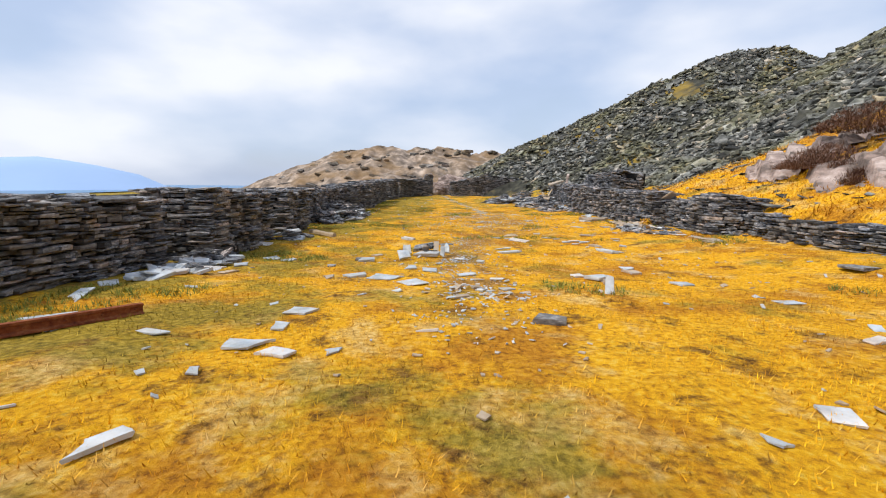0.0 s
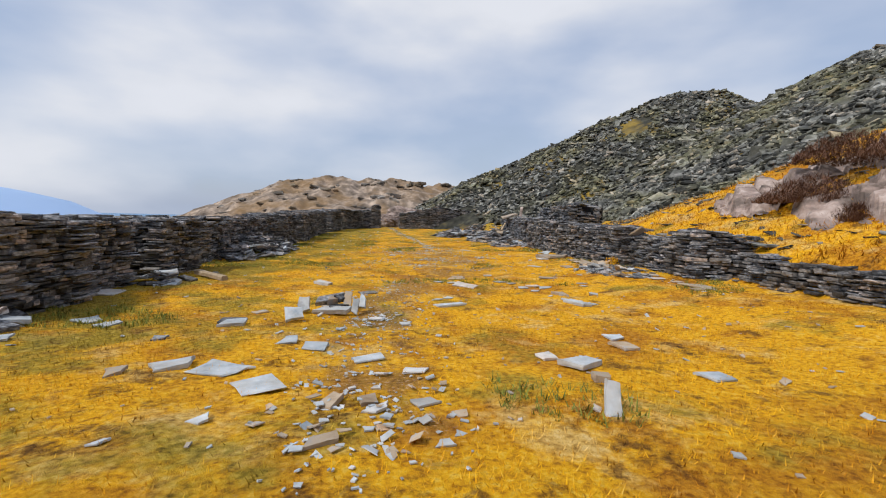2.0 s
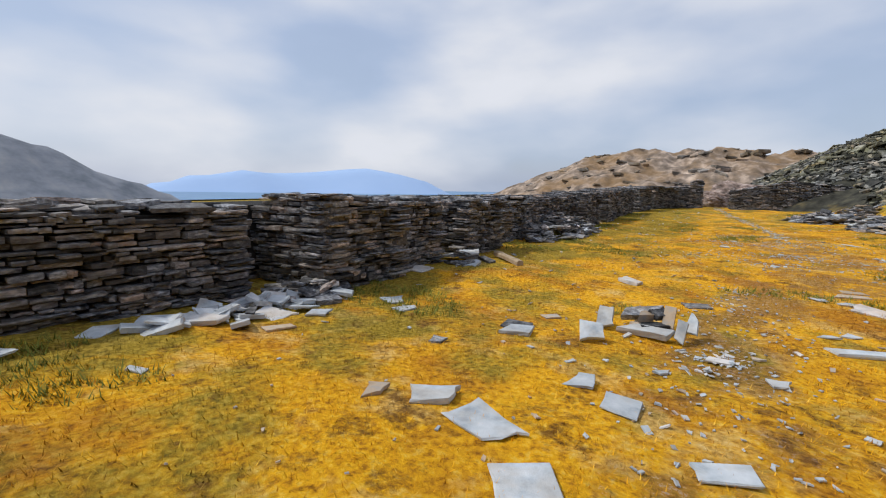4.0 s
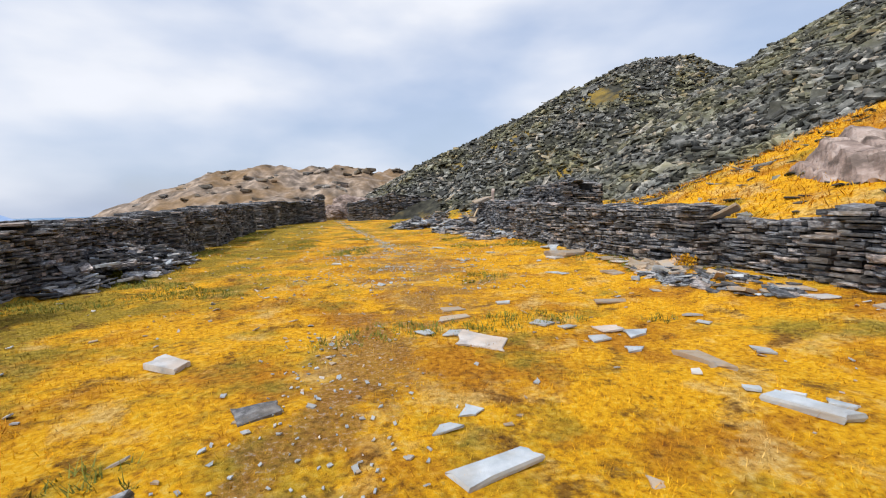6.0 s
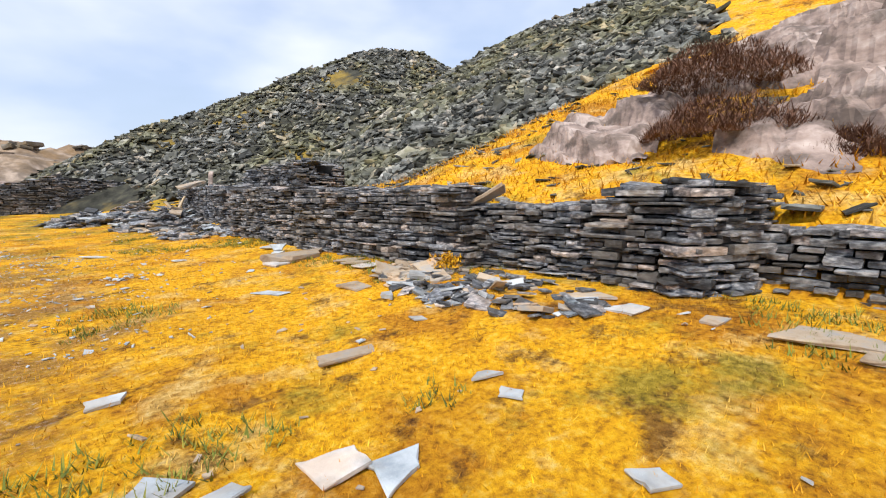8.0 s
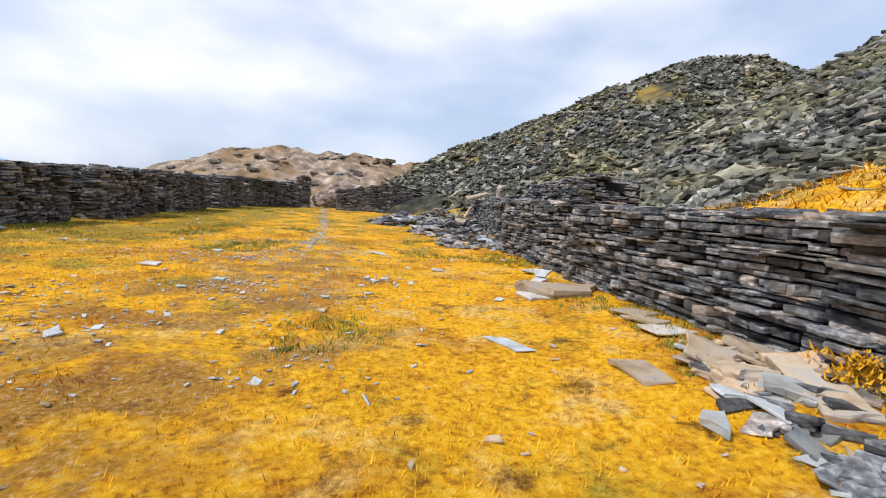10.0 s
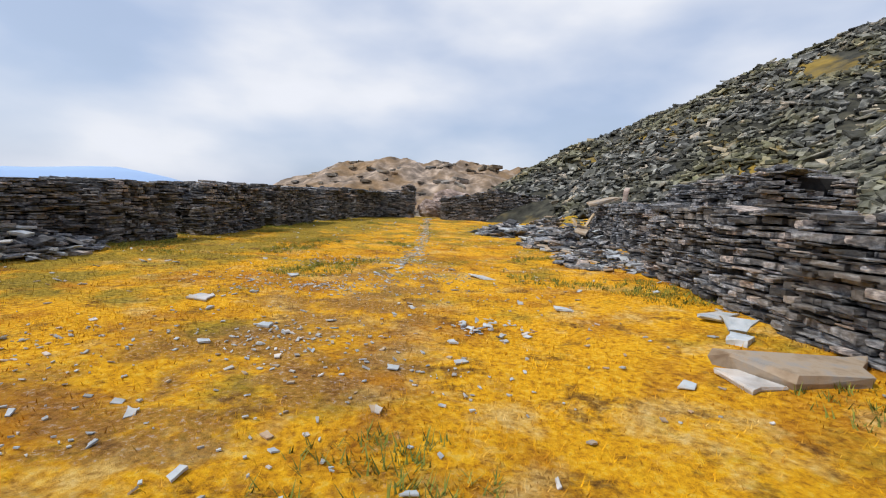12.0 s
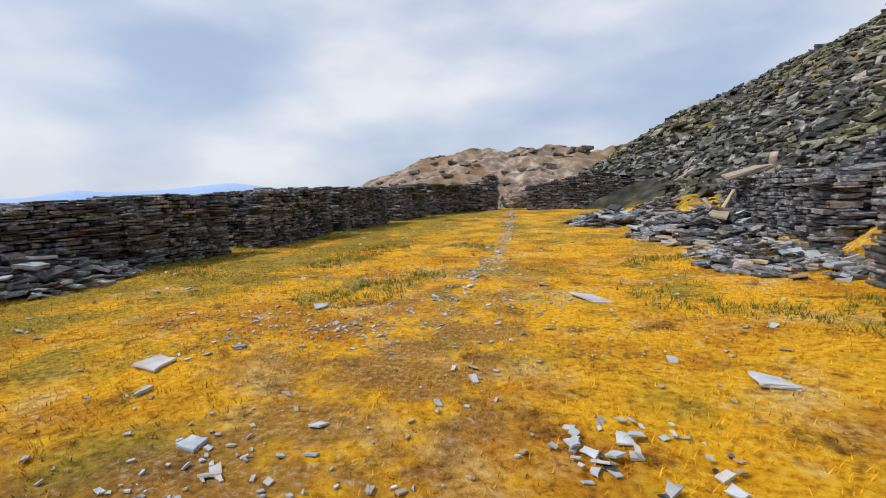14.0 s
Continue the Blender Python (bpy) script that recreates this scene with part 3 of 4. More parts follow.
lay_slabs(PALE, "pale blue-grey slate slab lying in the grass", [(-2.50, 7.31, 0.50, 0.38, 36, 0.04), (-0.18, 4.88, 0.36, 0.13, 54, 0.06), (-0.16, 6.46, 0.47, 0.3, -11, 0.05), (0.21, 6.27, 0.20, 0.22, 64, 0.05), (-0.04, 7.62, 0.41, 0.3, -7, 0.05), (-0.02, 7.01, 0.15, 0.2, 0, 0.05), (-1.16, 6.90, 0.14, 0.3, 66, 0.04), (3.81, 5.16, 0.19, 0.2, -17, 0.05), (3.21, 4.89, 0.13, 0.07, -45, 0.03), (5.48, 6.57, 0.13, 0.3, -65, 0.06), (6.00, 8.18, 0.32, 0.25, -11, 0.03), (0.64, 6.37, 0.21, 0.12, 28, 0.03), (-3.48, 9.50, 0.38, 0.5, 42, 0.05), (-0.22, 5.85, 0.09, 0.12, 21, 0.03), (-3.11, 8.42, 0.80, 0.2, 107, 0.04)])
lay_slabs(PALE, "pale blue-grey slate slab lying in the grass", [(0.12, 10.35, 0.42, 0.3, 34, 0.1), (0.64, 10.21, 0.60, 0.35, -23, 0.05), (1.17, 9.67, 0.40, 0.4, 38, 0.04), (0.99, 11.35, 0.31, 0.3, 6, 0.05), (1.42, 11.02, 0.31, 0.3, 7, 0.05), (2.08, 10.42, 0.39, 0.18, 30, 0.05), (2.57, 9.97, 0.26, 0.2, -9, 0.04), (2.20, 9.02, 0.23, 0.12, 38, 0.05), (2.57, 9.19, 0.26, 0.14, 15, 0.05), (0.98, 8.91, 0.15, 0.14, 45, 0.04), (4.05, 10.44, 0.31, 0.3, 12, 0.06), (4.33, 10.12, 0.52, 0.28, 25, 0.13), (5.30, 11.31, 0.27, 0.25, 5, 0.05), (5.44, 9.60, 0.29, 0.2, 1, 0.06), (-2.16, 12.83, 0.41, 0.4, 59, 0.06)])
lay_slabs(PALE, "pale blue-grey slate slab lying in the grass", [(-3.58, 12.29, 1.15, 0.35, 106, 0.04), (-3.45, 15.39, 0.88, 0.6, 82, 0.08), (0.02, 12.44, 0.42, 0.3, 15, 0.12), (2.08, 12.78, 0.24, 0.22, -4, 0.05), (2.53, 12.38, 0.21, 0.22, 4, 0.05), (1.61, 12.03, 0.15, 0.1, 29, 0.05), (-1.75, 12.50, 0.36, 0.25, 63, 0.06), (-2.34, 11.47, 0.28, 0.3, 30, 0.06), (-2.83, 11.11, 0.58, 0.5, 16, 0.06), (-2.87, 11.93, 0.86, 0.25, 84, 0.06), (0.65, 16.61, 0.55, 0.35, -36, 0.15), (3.38, 13.95, 0.65, 0.25, 12, 0.1), (3.25, 14.49, 0.30, 0.2, -25, 0.04), (3.49, 14.74, 0.24, 0.2, -26, 0.04), (4.19, 16.39, 0.69, 0.55, -27, 0.05)])
lay_slabs(PALE, "pale blue-grey slate slab lying in the grass", [(3.97, 16.82, 0.39, 0.3, -9, 0.05), (3.58, 16.93, 0.27, 0.3, 19, 0.04), (5.10, 16.82, 0.36, 0.3, -41, 0.05), (5.38, 16.58, 0.24, 0.15, -4, 0.05), (5.56, 16.11, 0.35, 0.22, -1, 0.06), (5.94, 16.45, 0.43, 0.3, -11, 0.06), (6.11, 16.19, 0.48, 0.3, -5, 0.06), (5.67, 15.63, 0.30, 0.2, -15, 0.05), (6.01, 14.00, 0.58, 0.22, -69, 0.14), (6.31, 13.99, 0.21, 0.12, -48, 0.05), (5.90, 14.39, 0.21, 0.13, -29, 0.05), (6.12, 14.23, 0.18, 0.1, -54, 0.05), (6.90, 15.15, 0.24, 0.18, -35, 0.05), (7.24, 16.48, 0.33, 0.2, -55, 0.05), (7.16, 16.18, 0.20, 0.2, -60, 0.03)])
lay_slabs(PALE, "pale blue-grey slate slab lying in the grass", [(9.14, 16.25, 0.48, 0.4, -103, 0.05), (5.12, 18.25, 0.31, 0.16, 0, 0.06), (8.13, 18.80, 0.34, 0.3, 11, 0.12), (7.80, 17.89, 0.19, 0.16, -26, 0.04), (8.36, 18.36, 0.22, 0.2, -78, 0.03), (8.71, 19.07, 0.58, 0.25, -18, 0.05), (9.20, 20.73, 0.75, 0.4, 15, 0.06), (7.37, 20.55, 0.60, 0.2, -66, 0.03), (8.36, 22.62, 0.4, 0.5, 6, 0.1), (7.30, 25.02, 0.35, 0.3, -2, 0.06), (6.22, 27.56, 0.64, 0.3, -52, 0.05), (2.39, 24.41, 0.27, 0.35, 80, 0.06), (3.76, 23.51, 0.15, 0.16, 75, 0.07), (5.86, 23.33, 0.17, 0.1, -67, 0.04), (3.51, 22.80, 0.12, 0.12, 38, 0.04)])
lay_slabs(PALE, "pale blue-grey slate slab lying in the grass", [(2.80, 23.99, 0.13, 0.2, 30, 0.05), (2.72, 26.59, 0.20, 0.3, 36, 0.04), (5.40, 22.55, 0.12, 0.08, -6, 0.03), (5.99, 22.77, 0.17, 0.08, 40, 0.03), (6.44, 23.56, 0.11, 0.1, 35, 0.03), (6.25, 24.15, 0.13, 0.14, -11, 0.03), (7.86, 22.52, 0.16, 0.2, -34, 0.04), (8.88, 23.70, 0.29, 0.4, -32, 0.16), (9.20, 24.68, 0.82, 0.25, 38, 0.1), (7.06, 39.75, 1.76, 0.7, -63, 0.08), (8.52, 31.02, 0.46, 0.4, -43, 0.06), (9.17, 29.64, 0.51, 0.6, -34, 0.08)])
lay_slabs(BUFF, "buff lichened slate slab lying in the grass", [(-0.29, 10.13, 0.26, 0.25, 32, 0.07), (1.83, 9.26, 0.31, 0.16, 68, 0.09), (2.12, 9.19, 0.22, 0.16, 28, 0.07), (1.87, 8.53, 0.27, 0.12, 25, 0.07), (4.27, 9.60, 0.25, 0.2, -11, 0.14), (5.18, 10.81, 0.26, 0.25, 2, 0.08), (-2.30, 10.78, 0.38, 0.2, 64, 0.05), (0.12, 13.44, 0.26, 0.2, 44, 0.05), (2.42, 13.11, 0.13, 0.1, -25, 0.04), (4.13, 17.58, 0.66, 0.22, 11, 0.06), (4.27, 18.27, 0.45, 0.25, -12, 0.05), (6.12, 15.17, 0.86, 0.24, -94, 0.12), (8.17, 19.66, 0.33, 0.4, -7, 0.08), (9.13, 14.56, 0.87, 0.5, -79, 0.07), (8.89, 14.36, 0.23, 0.3, -85, 0.06)])
lay_slabs(BUFF, "buff lichened slate slab lying in the grass", [(9.13, 15.43, 0.26, 0.3, -94, 0.05), (9.22, 16.65, 0.72, 0.5, -100, 0.06), (6.83, 17.70, 0.64, 0.15, -2, 0.08), (9.29, 21.47, 0.63, 0.45, 20, 0.07), (9.20, 21.13, 0.54, 0.4, 27, 0.07), (9.20, 19.59, 0.64, 0.35, -95, 0.08), (8.92, 22.70, 1.3, 0.7, 4, 0.3)])
lay_slabs(SLATE, "thick dark slate block lying in the grass", [(2.73, 7.26, 0.45, 0.2, -23, 0.14), (8.66, 9.90, 0.57, 0.6, -67, 0.1), (-0.07, 12.71, 0.47, 0.35, 4, 0.07), (-0.58, 11.55, 0.18, 0.18, 14, 0.06), (1.86, 15.14, 0.48, 0.3, 12, 0.07), (9.21, 43.69, 2.94, 0.9, 12, 0.16)])


def shard(name, mat, x, y, z, size, turn, label="", parent=None, which=0):
    ob = new(name, piece_mesh("slab", which % len(SLABS), mat))
    ob.matrix_world = Matrix.Translation((x, y, z)) @ Euler([radians(a) for a in turn]).to_matrix().to_4x4() @ Matrix.Diagonal((*size, 1))
    if label:
        tagged(ob, label, "slab")
    if parent:
        ob.parent = parent
    return ob


# ---- the hearth of slabs, with rubble inside ----
hearth = new("stone_hearth")
hearth.location = (1.3, 13.55, ground(1.3, 13.55))
tagged(hearth, "open hearth ring of upright grey slabs with buff rubble inside", "fire pit")
bpy.context.view_layer.update()


def hearth_part(name, mat, x, y, z, size, turn, which):
    ob = new(name, piece_mesh("slab", which, mat))
    ob.parent = hearth
    ob.matrix_local = Matrix.Translation((x, y, z)) @ Euler([radians(a) for a in turn]).to_matrix().to_4x4() @ Matrix.Diagonal((*size, 1))


hearth_part("side_slab", PALE, -0.46, -0.16, 0.16, (0.26, 0.38, 0.06), (46, 0, -8), 3)
hearth_part("front_slab", PALE, 0.06, -0.26, 0.07, (0.66, 0.22, 0.08), (14, 0, -4), 5)
hearth_part("back_slab", SLATE, -0.10, 0.22, 0.15, (0.66, 0.20, 0.10), (30, -8, 14), 7)
hearth_part("side_slab", PALE, 0.50, -0.02, 0.15, (0.22, 0.34, 0.05), (54, 0, -24), 9)
hearth_part("side_slab", PALE, 0.40, -0.22, 0.12, (0.13, 0.28, 0.05), (60, 0, -8), 11)
hearth_part("rubble_stone", BUFF, 0.26, 0.10, 0.18, (0.18, 0.32, 0.06), (56, 0, -6), 2)
hearth_part("rubble_stone", BUFF, -0.02, 0.02, 0.17, (0.28, 0.22, 0.12), (10, 12, 10), 4)
hearth_part("rubble_stone", SLATE, 0.12, 0.12, 0.20, (0.22, 0.2, 0.10), (30, 0, 40), 6)
hearth_part("rubble_stone", BUFF, -0.10, -0.08, 0.08, (0.20, 0.14, 0.08), (0, 8, 60), 8)
hearth_part("rubble_stone", SLATE, 0.05, 0.0, 0.06, (0.42, 0.36, 0.12), (0, 0, 20), 10)

# ---- slabs set on edge ----
shard("standing_slab", PALE, 0.78, 12.72, ground(0.78, 12.72) + 0.13, (0.30, 0.36, 0.06), (38, 0, 12), "pale trapezoid slab propped up in the grass", None, 1)
shard("standing_slab", PALE, 3.96, 8.82, ground(3.96, 8.82) + 0.12, (0.14, 0.34, 0.06), (66, 0, -10), "narrow pale slab stuck upright in the grass", None, 13)
shard("standing_slab", PALE, 9.05, 24.0, ground(9.05, 24.0) + 0.1, (0.34, 0.28, 0.05), (48, 0, -30), "grey slab leaning on edge beside the wall", None, 6)


# ---- the rusted rail ----
def rail(p, q):
    a, b = Vector((*p, ground(*p) + 0.07)), Vector((*q, ground(*q) + 0.05))
    base = new("iron_rail")
    base.matrix_world = look(tuple(a), tuple(b))
    ln = (b - a).length
    prof = [(-0.055, -0.06), (0.055, -0.06), (0.055, -0.045), (0.012, -0.03), (0.012, 0.025), (0.034, 0.035), (0.034, 0.06), (-0.034, 0.06), (-0.034, 0.035), (-0.012, 0.025), (-0.012, -0.03), (-0.055, -0.045)]
    n = len(prof)
    v = [(x, y, 0) for x, y in prof] + [(x, y, -ln) for x, y in prof]
    f = [tuple(range(n)), tuple(range(2 * n - 1, n - 1, -1))] + [(i, n + i, n + (i + 1) % n, (i + 1) % n) for i in range(n)]
    mesh_object("rail_body", v, f, RUST, base)
    k = 0.25
    while k < ln:
        bm = bmesh.new()
        bmesh.ops.create_cone(bm, cap_ends=True, segments=6, radius1=0.014, radius2=0.011, depth=0.03, matrix=Matrix.Translation((0.02, 0.0, -k)) @ pose(0, 0, 0, 0, 90, 0))
        me = bpy.data.meshes.new("bolt")
        bm.to_mesh(me)
        bm.free()
        me.materials.append(RUST)
        new("bolt", me).parent = base
        k += 0.3
    tagged(base, "rusted iron rail lying in the grass", "rail")


rail((-2.75, 6.1), (-1.72, 7.6))


# ---- timbers ----
def timber(p, q, w, h, label, mat=WOOD):
    a, b = Vector(p), Vector(q)
    rng = random.Random(int(abs(p[0] * 97 + p[1] * 13)))
    ln = (b - a).length
    v, f = [], []
    for k in range(7):
        s = ln * k / 6
        for x, y in ((-1, -1), (1, -1), (1.1, 0.4), (0.6, 1), (-0.7, 1), (-1.1, 0.2)):
            v.append((x * w / 2 * rng.uniform(0.8, 1.1), y * h / 2 * rng.uniform(0.8, 1.1), -s))
    for k in range(6):
        f += [(k * 6 + i, k * 6 + (i + 1) % 6, k * 6 + 6 + (i + 1) % 6, k * 6 + 6 + i) for i in range(6)]
    f += [tuple(range(5, -1, -1)), tuple(range(36, 42))]
    ob = mesh_object("timber_beam", v, f, mat)
    ob.matrix_world = look(tuple(a), tuple(b))
    tagged(ob, label, "beam")


timber((-2.75, 17.9, ground(-2.75, 17.9) + 0.12), (-1.75, 17.0, ground(-1.75, 17) + 0.06), 0.16, 0.12, "split weathered timber beam lying in the grass")
timber((9.5, 34.6, 0.35), (10.2, 35.2, 1.3), 0.10, 0.06, "weathered plank leaning on the rubble")
timber((9.9, 34.3, 0.25), (9.4, 34.9, 1.1), 0.10, 0.06, "weathered plank leaning on the rubble")
timber((12.2, 38.4, 1.5), (12.5, 39.0, 2.5), 0.2, 0.08, "pale slab post propped on the ruin", ROCK)


# ---- heaps of fallen slate ----
def heap(name, label, cx, cy, rx, ry, h, count, seed, mats, single=14, low=0.25, high=0.7):
    rng = random.Random(seed)
    ob = new(name)
    ob.location = (cx, cy, ground(cx, cy))
    tagged(ob, label, "rubble")
    groups = {m.name: [] for m in mats}
    z0 = ob.location.z
    for k in range(count):
        a, r = rng.uniform(0, 6.28), math.sqrt(rng.random())
        x, y = rx * r * math.cos(a), ry * r * math.sin(a)
        top = h * (1 - r) ** 0.8 + 0.03
        z = ground(min(cx + x, 10.3), cy + y) - z0 + rng.uniform(0, top)
        s = rng.uniform(low, high)
        m = Matrix.Translation((x, y, z)) @ Euler((rng.gauss(0, 0.2), rng.gauss(0, 0.2), rng.uniform(0, 6.28))).to_matrix().to_4x4() @ Matrix.Diagonal((s, s * rng.uniform(0.45, 0.85), min(0.085, s * rng.uniform(0.05, 0.16)), 1))
        mat = mats[0] if rng.random() < 0.6 else rng.choice(mats)
        i = rng.randrange(len(SLABS))
        if k < single:
            st = new("fallen_slab", piece_mesh("slab", i, mat))
            st.parent = ob
            st.matrix_local = m
        else:
            groups[mat.name].append((SLABS[i], m))
    for mat in mats:
        if groups[mat.name]:
            tagged(joined("loose_slates", groups[mat.name], mat, ob), kind="stuff")


heap("slate_rubble", "fallen wall of dark slate slumped into the yard", -3.2, 25.2, 1.2, 3.6, 0.95, 420, 60, [SLATE, PALE], 40, 0.25, 0.6)
heap("slate_rubble", "spread of fallen slabs at the end of the wall", 9.4, 30.6, 1.3, 2.2, 0.22, 300, 61, [SLATE, PALE, BUFF], 60, 0.15, 0.5)
heap("slate_rubble", "tumbled slabs and broken slate beside the wall", 9.5, 35.5, 1.8, 3.2, 0.8, 520, 62, [SLATE, BUFF, PALE], 40, 0.25, 0.75)
heap("slate_rubble", "stack of thick slabs in front of the rubble", 7.7, 40.5, 1.7, 2.0, 0.6, 90, 63, [SLATE, PALE], 20, 0.5, 1.4)
heap("slate_rubble", "flat broken slates strewn at the wall foot", 8.9, 18.0, 0.75, 1.6, 0.08, 150, 64, [SLATE, PALE, BUFF, PALE], 60, 0.14, 0.42)
heap("slate_rubble", "flat slates fallen at the bend of the wall", 9.2, 19.6, 0.6, 0.7, 0.12, 50, 65, [BUFF, PALE], 20, 0.25, 0.6)
heap("slate_rubble", "fallen slates in the wall gap", -3.35, 12.2, 0.55, 0.6, 0.3, 40, 66, [SLATE, PALE], 20, 0.25, 0.7)
heap("slate_rubble", "fallen slates at the foot of the wall", -3.1, 11.0, 0.5, 1.3, 0.15, 40, 67, [PALE, SLATE], 20, 0.25, 0.6)
heap("slate_rubble", "fallen slates in the wall gap", -3.2, 16.9, 0.6, 0.6, 0.25, 30, 68, [SLATE, PALE], 12, 0.25, 0.6)
heap("slate_rubble", "black slate spoil heaped over the ruin", 13.0, 31.0, 2.4, 3.4, 2.6, 700, 69, [SLATE], 20, 0.35, 0.9)
heap("slate_rubble", "broken slates fallen before the far wall", 10.6, 45.5, 1.4, 3.0, 0.8, 160, 70, [SLATE, BUFF], 10, 0.4, 0.9)
heap("slate_rubble", "small broken slates on bare soil", 6.3, 24.0, 0.5, 0.4, 0.03, 45, 71, [PALE, SLATE], 20, 0.04, 0.12)
heap("slate_rubble", "small broken slates on bare soil", 2.1, 9.1, 0.8, 0.9, 0.03, 90, 72, [PALE, BUFF], 20, 0.04, 0.13)
heap("slate_rubble", "small broken slates on bare soil", 2.0, 12.7, 0.35, 0.7, 0.03, 50, 73, [PALE], 20, 0.04, 0.12)
shard("coping_slab", BUFF, 10.12, 18.72, ground(10.1, 18.7) + 1.12, (0.75, 0.42, 0.06), (10, 26, 100), "buff slab tipped against the broken wall end", None, 12)
shard("coping_slab", BUFF, 10.6, 35.5, ground(10.2, 35.5) + 1.62, (1.5, 1.0, 0.12), (0, -14, 20), "large buff slab resting on the wall top", None, 5)
CAIRN = (15.9, 58.4)
heap("slate_cairn", "small cairn on the shoulder of the tip", *CAIRN, 1.0, 1.0, 1.0, 1, 74, [SLATE], 1)


# ---- bedrock crags on the bank ----
def crag(x, y, z, size, turn, seed, label):
    """A weathered boulder: a ball worn into flats and cracks."""
    bm = bmesh.new()
    bmesh.ops.create_icosphere(bm, subdivisions=5, radius=1.0)
    for v in bm.verts:
        p = v.co.copy()
        k = 1 + 0.22 * nz(p.x * 1.3 + seed, p.y * 1.3, p.z * 1.3) + 0.10 * nz(p.x * 4 + seed, p.y * 4, p.z * 5) + 0.04 * nz(p.x * 11, p.y * 11, p.z * 14 + seed)
        k -= 0.09 * max(0.0, 1 - 9 * abs(nz(p.x * 1.1, p.y * 1.1 + seed, p.z * 2.6)))
        v.co = Vector((p.x * size[0], p.y * size[1], max(-0.7, min(0.75, p.z)) * size[2])) * k
    me = bpy.data.meshes.new("crag")
    bm.to_mesh(me)
    bm.free()
    me.materials.append(ROCK)
    ob = new("crag", me)
    ob.matrix_world = pose(x, y, z, *turn)
    tagged(ob, label, "rock", "crags")


def slope(x, y):
    """The hillside above the wall: the bank, and the grassy flank of the tip behind it."""
    return max(ground(x, y), TIPS[1][1](x, y))


def bedrock(label, x0, x1, y0, y1, rise, bed, seed, step=0.11):
    """Bedrock beds that dip towards the yard, stepping up across the slope and broken where turf runs in."""
    cx, cy = (x0 + x1) / 2, (y0 + y1) / 2

    def height(x, y):
        u = 0.87 * x - 0.5 * y + 0.35 * nz(x * 0.35 + seed, y * 0.35)
        v = -0.5 * x - 0.87 * y
        rim = 1 - max(abs(x - cx) / (x1 - x0), abs(y - cy) / (y1 - y0)) * 2
        cover = smooth(0.0, 0.35, rim) * 1.1 + 1.3 * nz(u * 0.45 + seed, v * 0.16, 2) - 0.7
        s = u / bed + 0.6 * nz(u * 0.9, v * 0.22 + seed, 5)
        k = math.floor(s)
        fr = s - k
        ledge = bed * (0.55 * (smooth(0.0, 0.2, fr) - 0.8 * fr) + 0.9 * nz(k * 3.7 + seed, v * 0.4 + k, 1))
        groove = -0.6 * bed * max(0.0, 1 - abs(fr - 0.08) / 0.13) * smooth(-0.25, 0.15, nz(k * 1.9, v * 0.5, seed))
        crack = -0.35 * bed * max(0.0, 1 - 12 * abs(nz(u * 0.5, v * 0.8 + k * 2.1, seed)))
        return slope(x, y) + max(-0.6, rise * min(cover, 1.0)) + ledge + groove + crack + 0.05 * nz(u * 4, v * 0.8, 3) + 0.02 * nz(x * 7, y * 7, 4)
    nx, ny = int((x1 - x0) / step), int((y1 - y0) / step)
    ob = grid_mesh("bedrock", [x0 + i * step for i in range(nx)], [y0 + i * step for i in range(ny)], height, ROCK, False)
    tagged(ob, label, "rock", "crags")


flank = grid_mesh("grass_flank", [21.5 + 0.4 * i for i in range(66)], [0 + 0.4 * i for i in range(70)], lambda x, y: slope(x, y) + 0.10 + 0.25 * nz(x * 0.5, y * 0.5, 7) - 1.2 * smooth(turf_line(x) - 0.4, turf_line(x) + 1.6, y), GRASS)
tagged(flank, "golden grass slope beside the slate tip", "ground", "", "structure")
bedrock("long pinkish bedrock beds dipping to the yard", 12.2, 19.5, 6.5, 16.6, 0.5, 0.75, 3, 0.08)
bedrock("tilted pinkish bedrock slab on the grassy bank", 13.2, 16.4, 17.6, 21.0, 0.35, 0.55, 8, 0.07)
bedrock("pale folded bedrock face above the heather", 16.2, 21.5, 13.5, 20.0, 0.5, 0.8, 14, 0.085)
bedrock("high grey crag among yellow grass", 22.5, 33.0, 4.0, 17.5, 0.9, 1.3, 21, 0.13)
crag(17.3, 11.6, 3.4, (1.3, 1.3, 1.2), (15, 10, 0), 6, "rounded pale bedrock boulder on the bank")
crag(19.6, 10.6, 4.6, (1.6, 1.8, 1.3), (15, 10, 40), 7, "rounded pale bedrock boulder on the bank")
crag(2.1, 55.0, 0.8, (1.3, 1.0, 0.9), (10, 15, 30), 9, "pale boulder seen through the gate gap")
crag(-1.0, 53.8, 0.9, (1.8, 1.2, 1.3), (10, -15, 10), 10, "pale boulder behind the wall by the gate")
crag(5.0, 58.0, 1.2, (3.0, 1.5, 1.5), (0, 10, 10), 11, "pale boulder beyond the far wall")


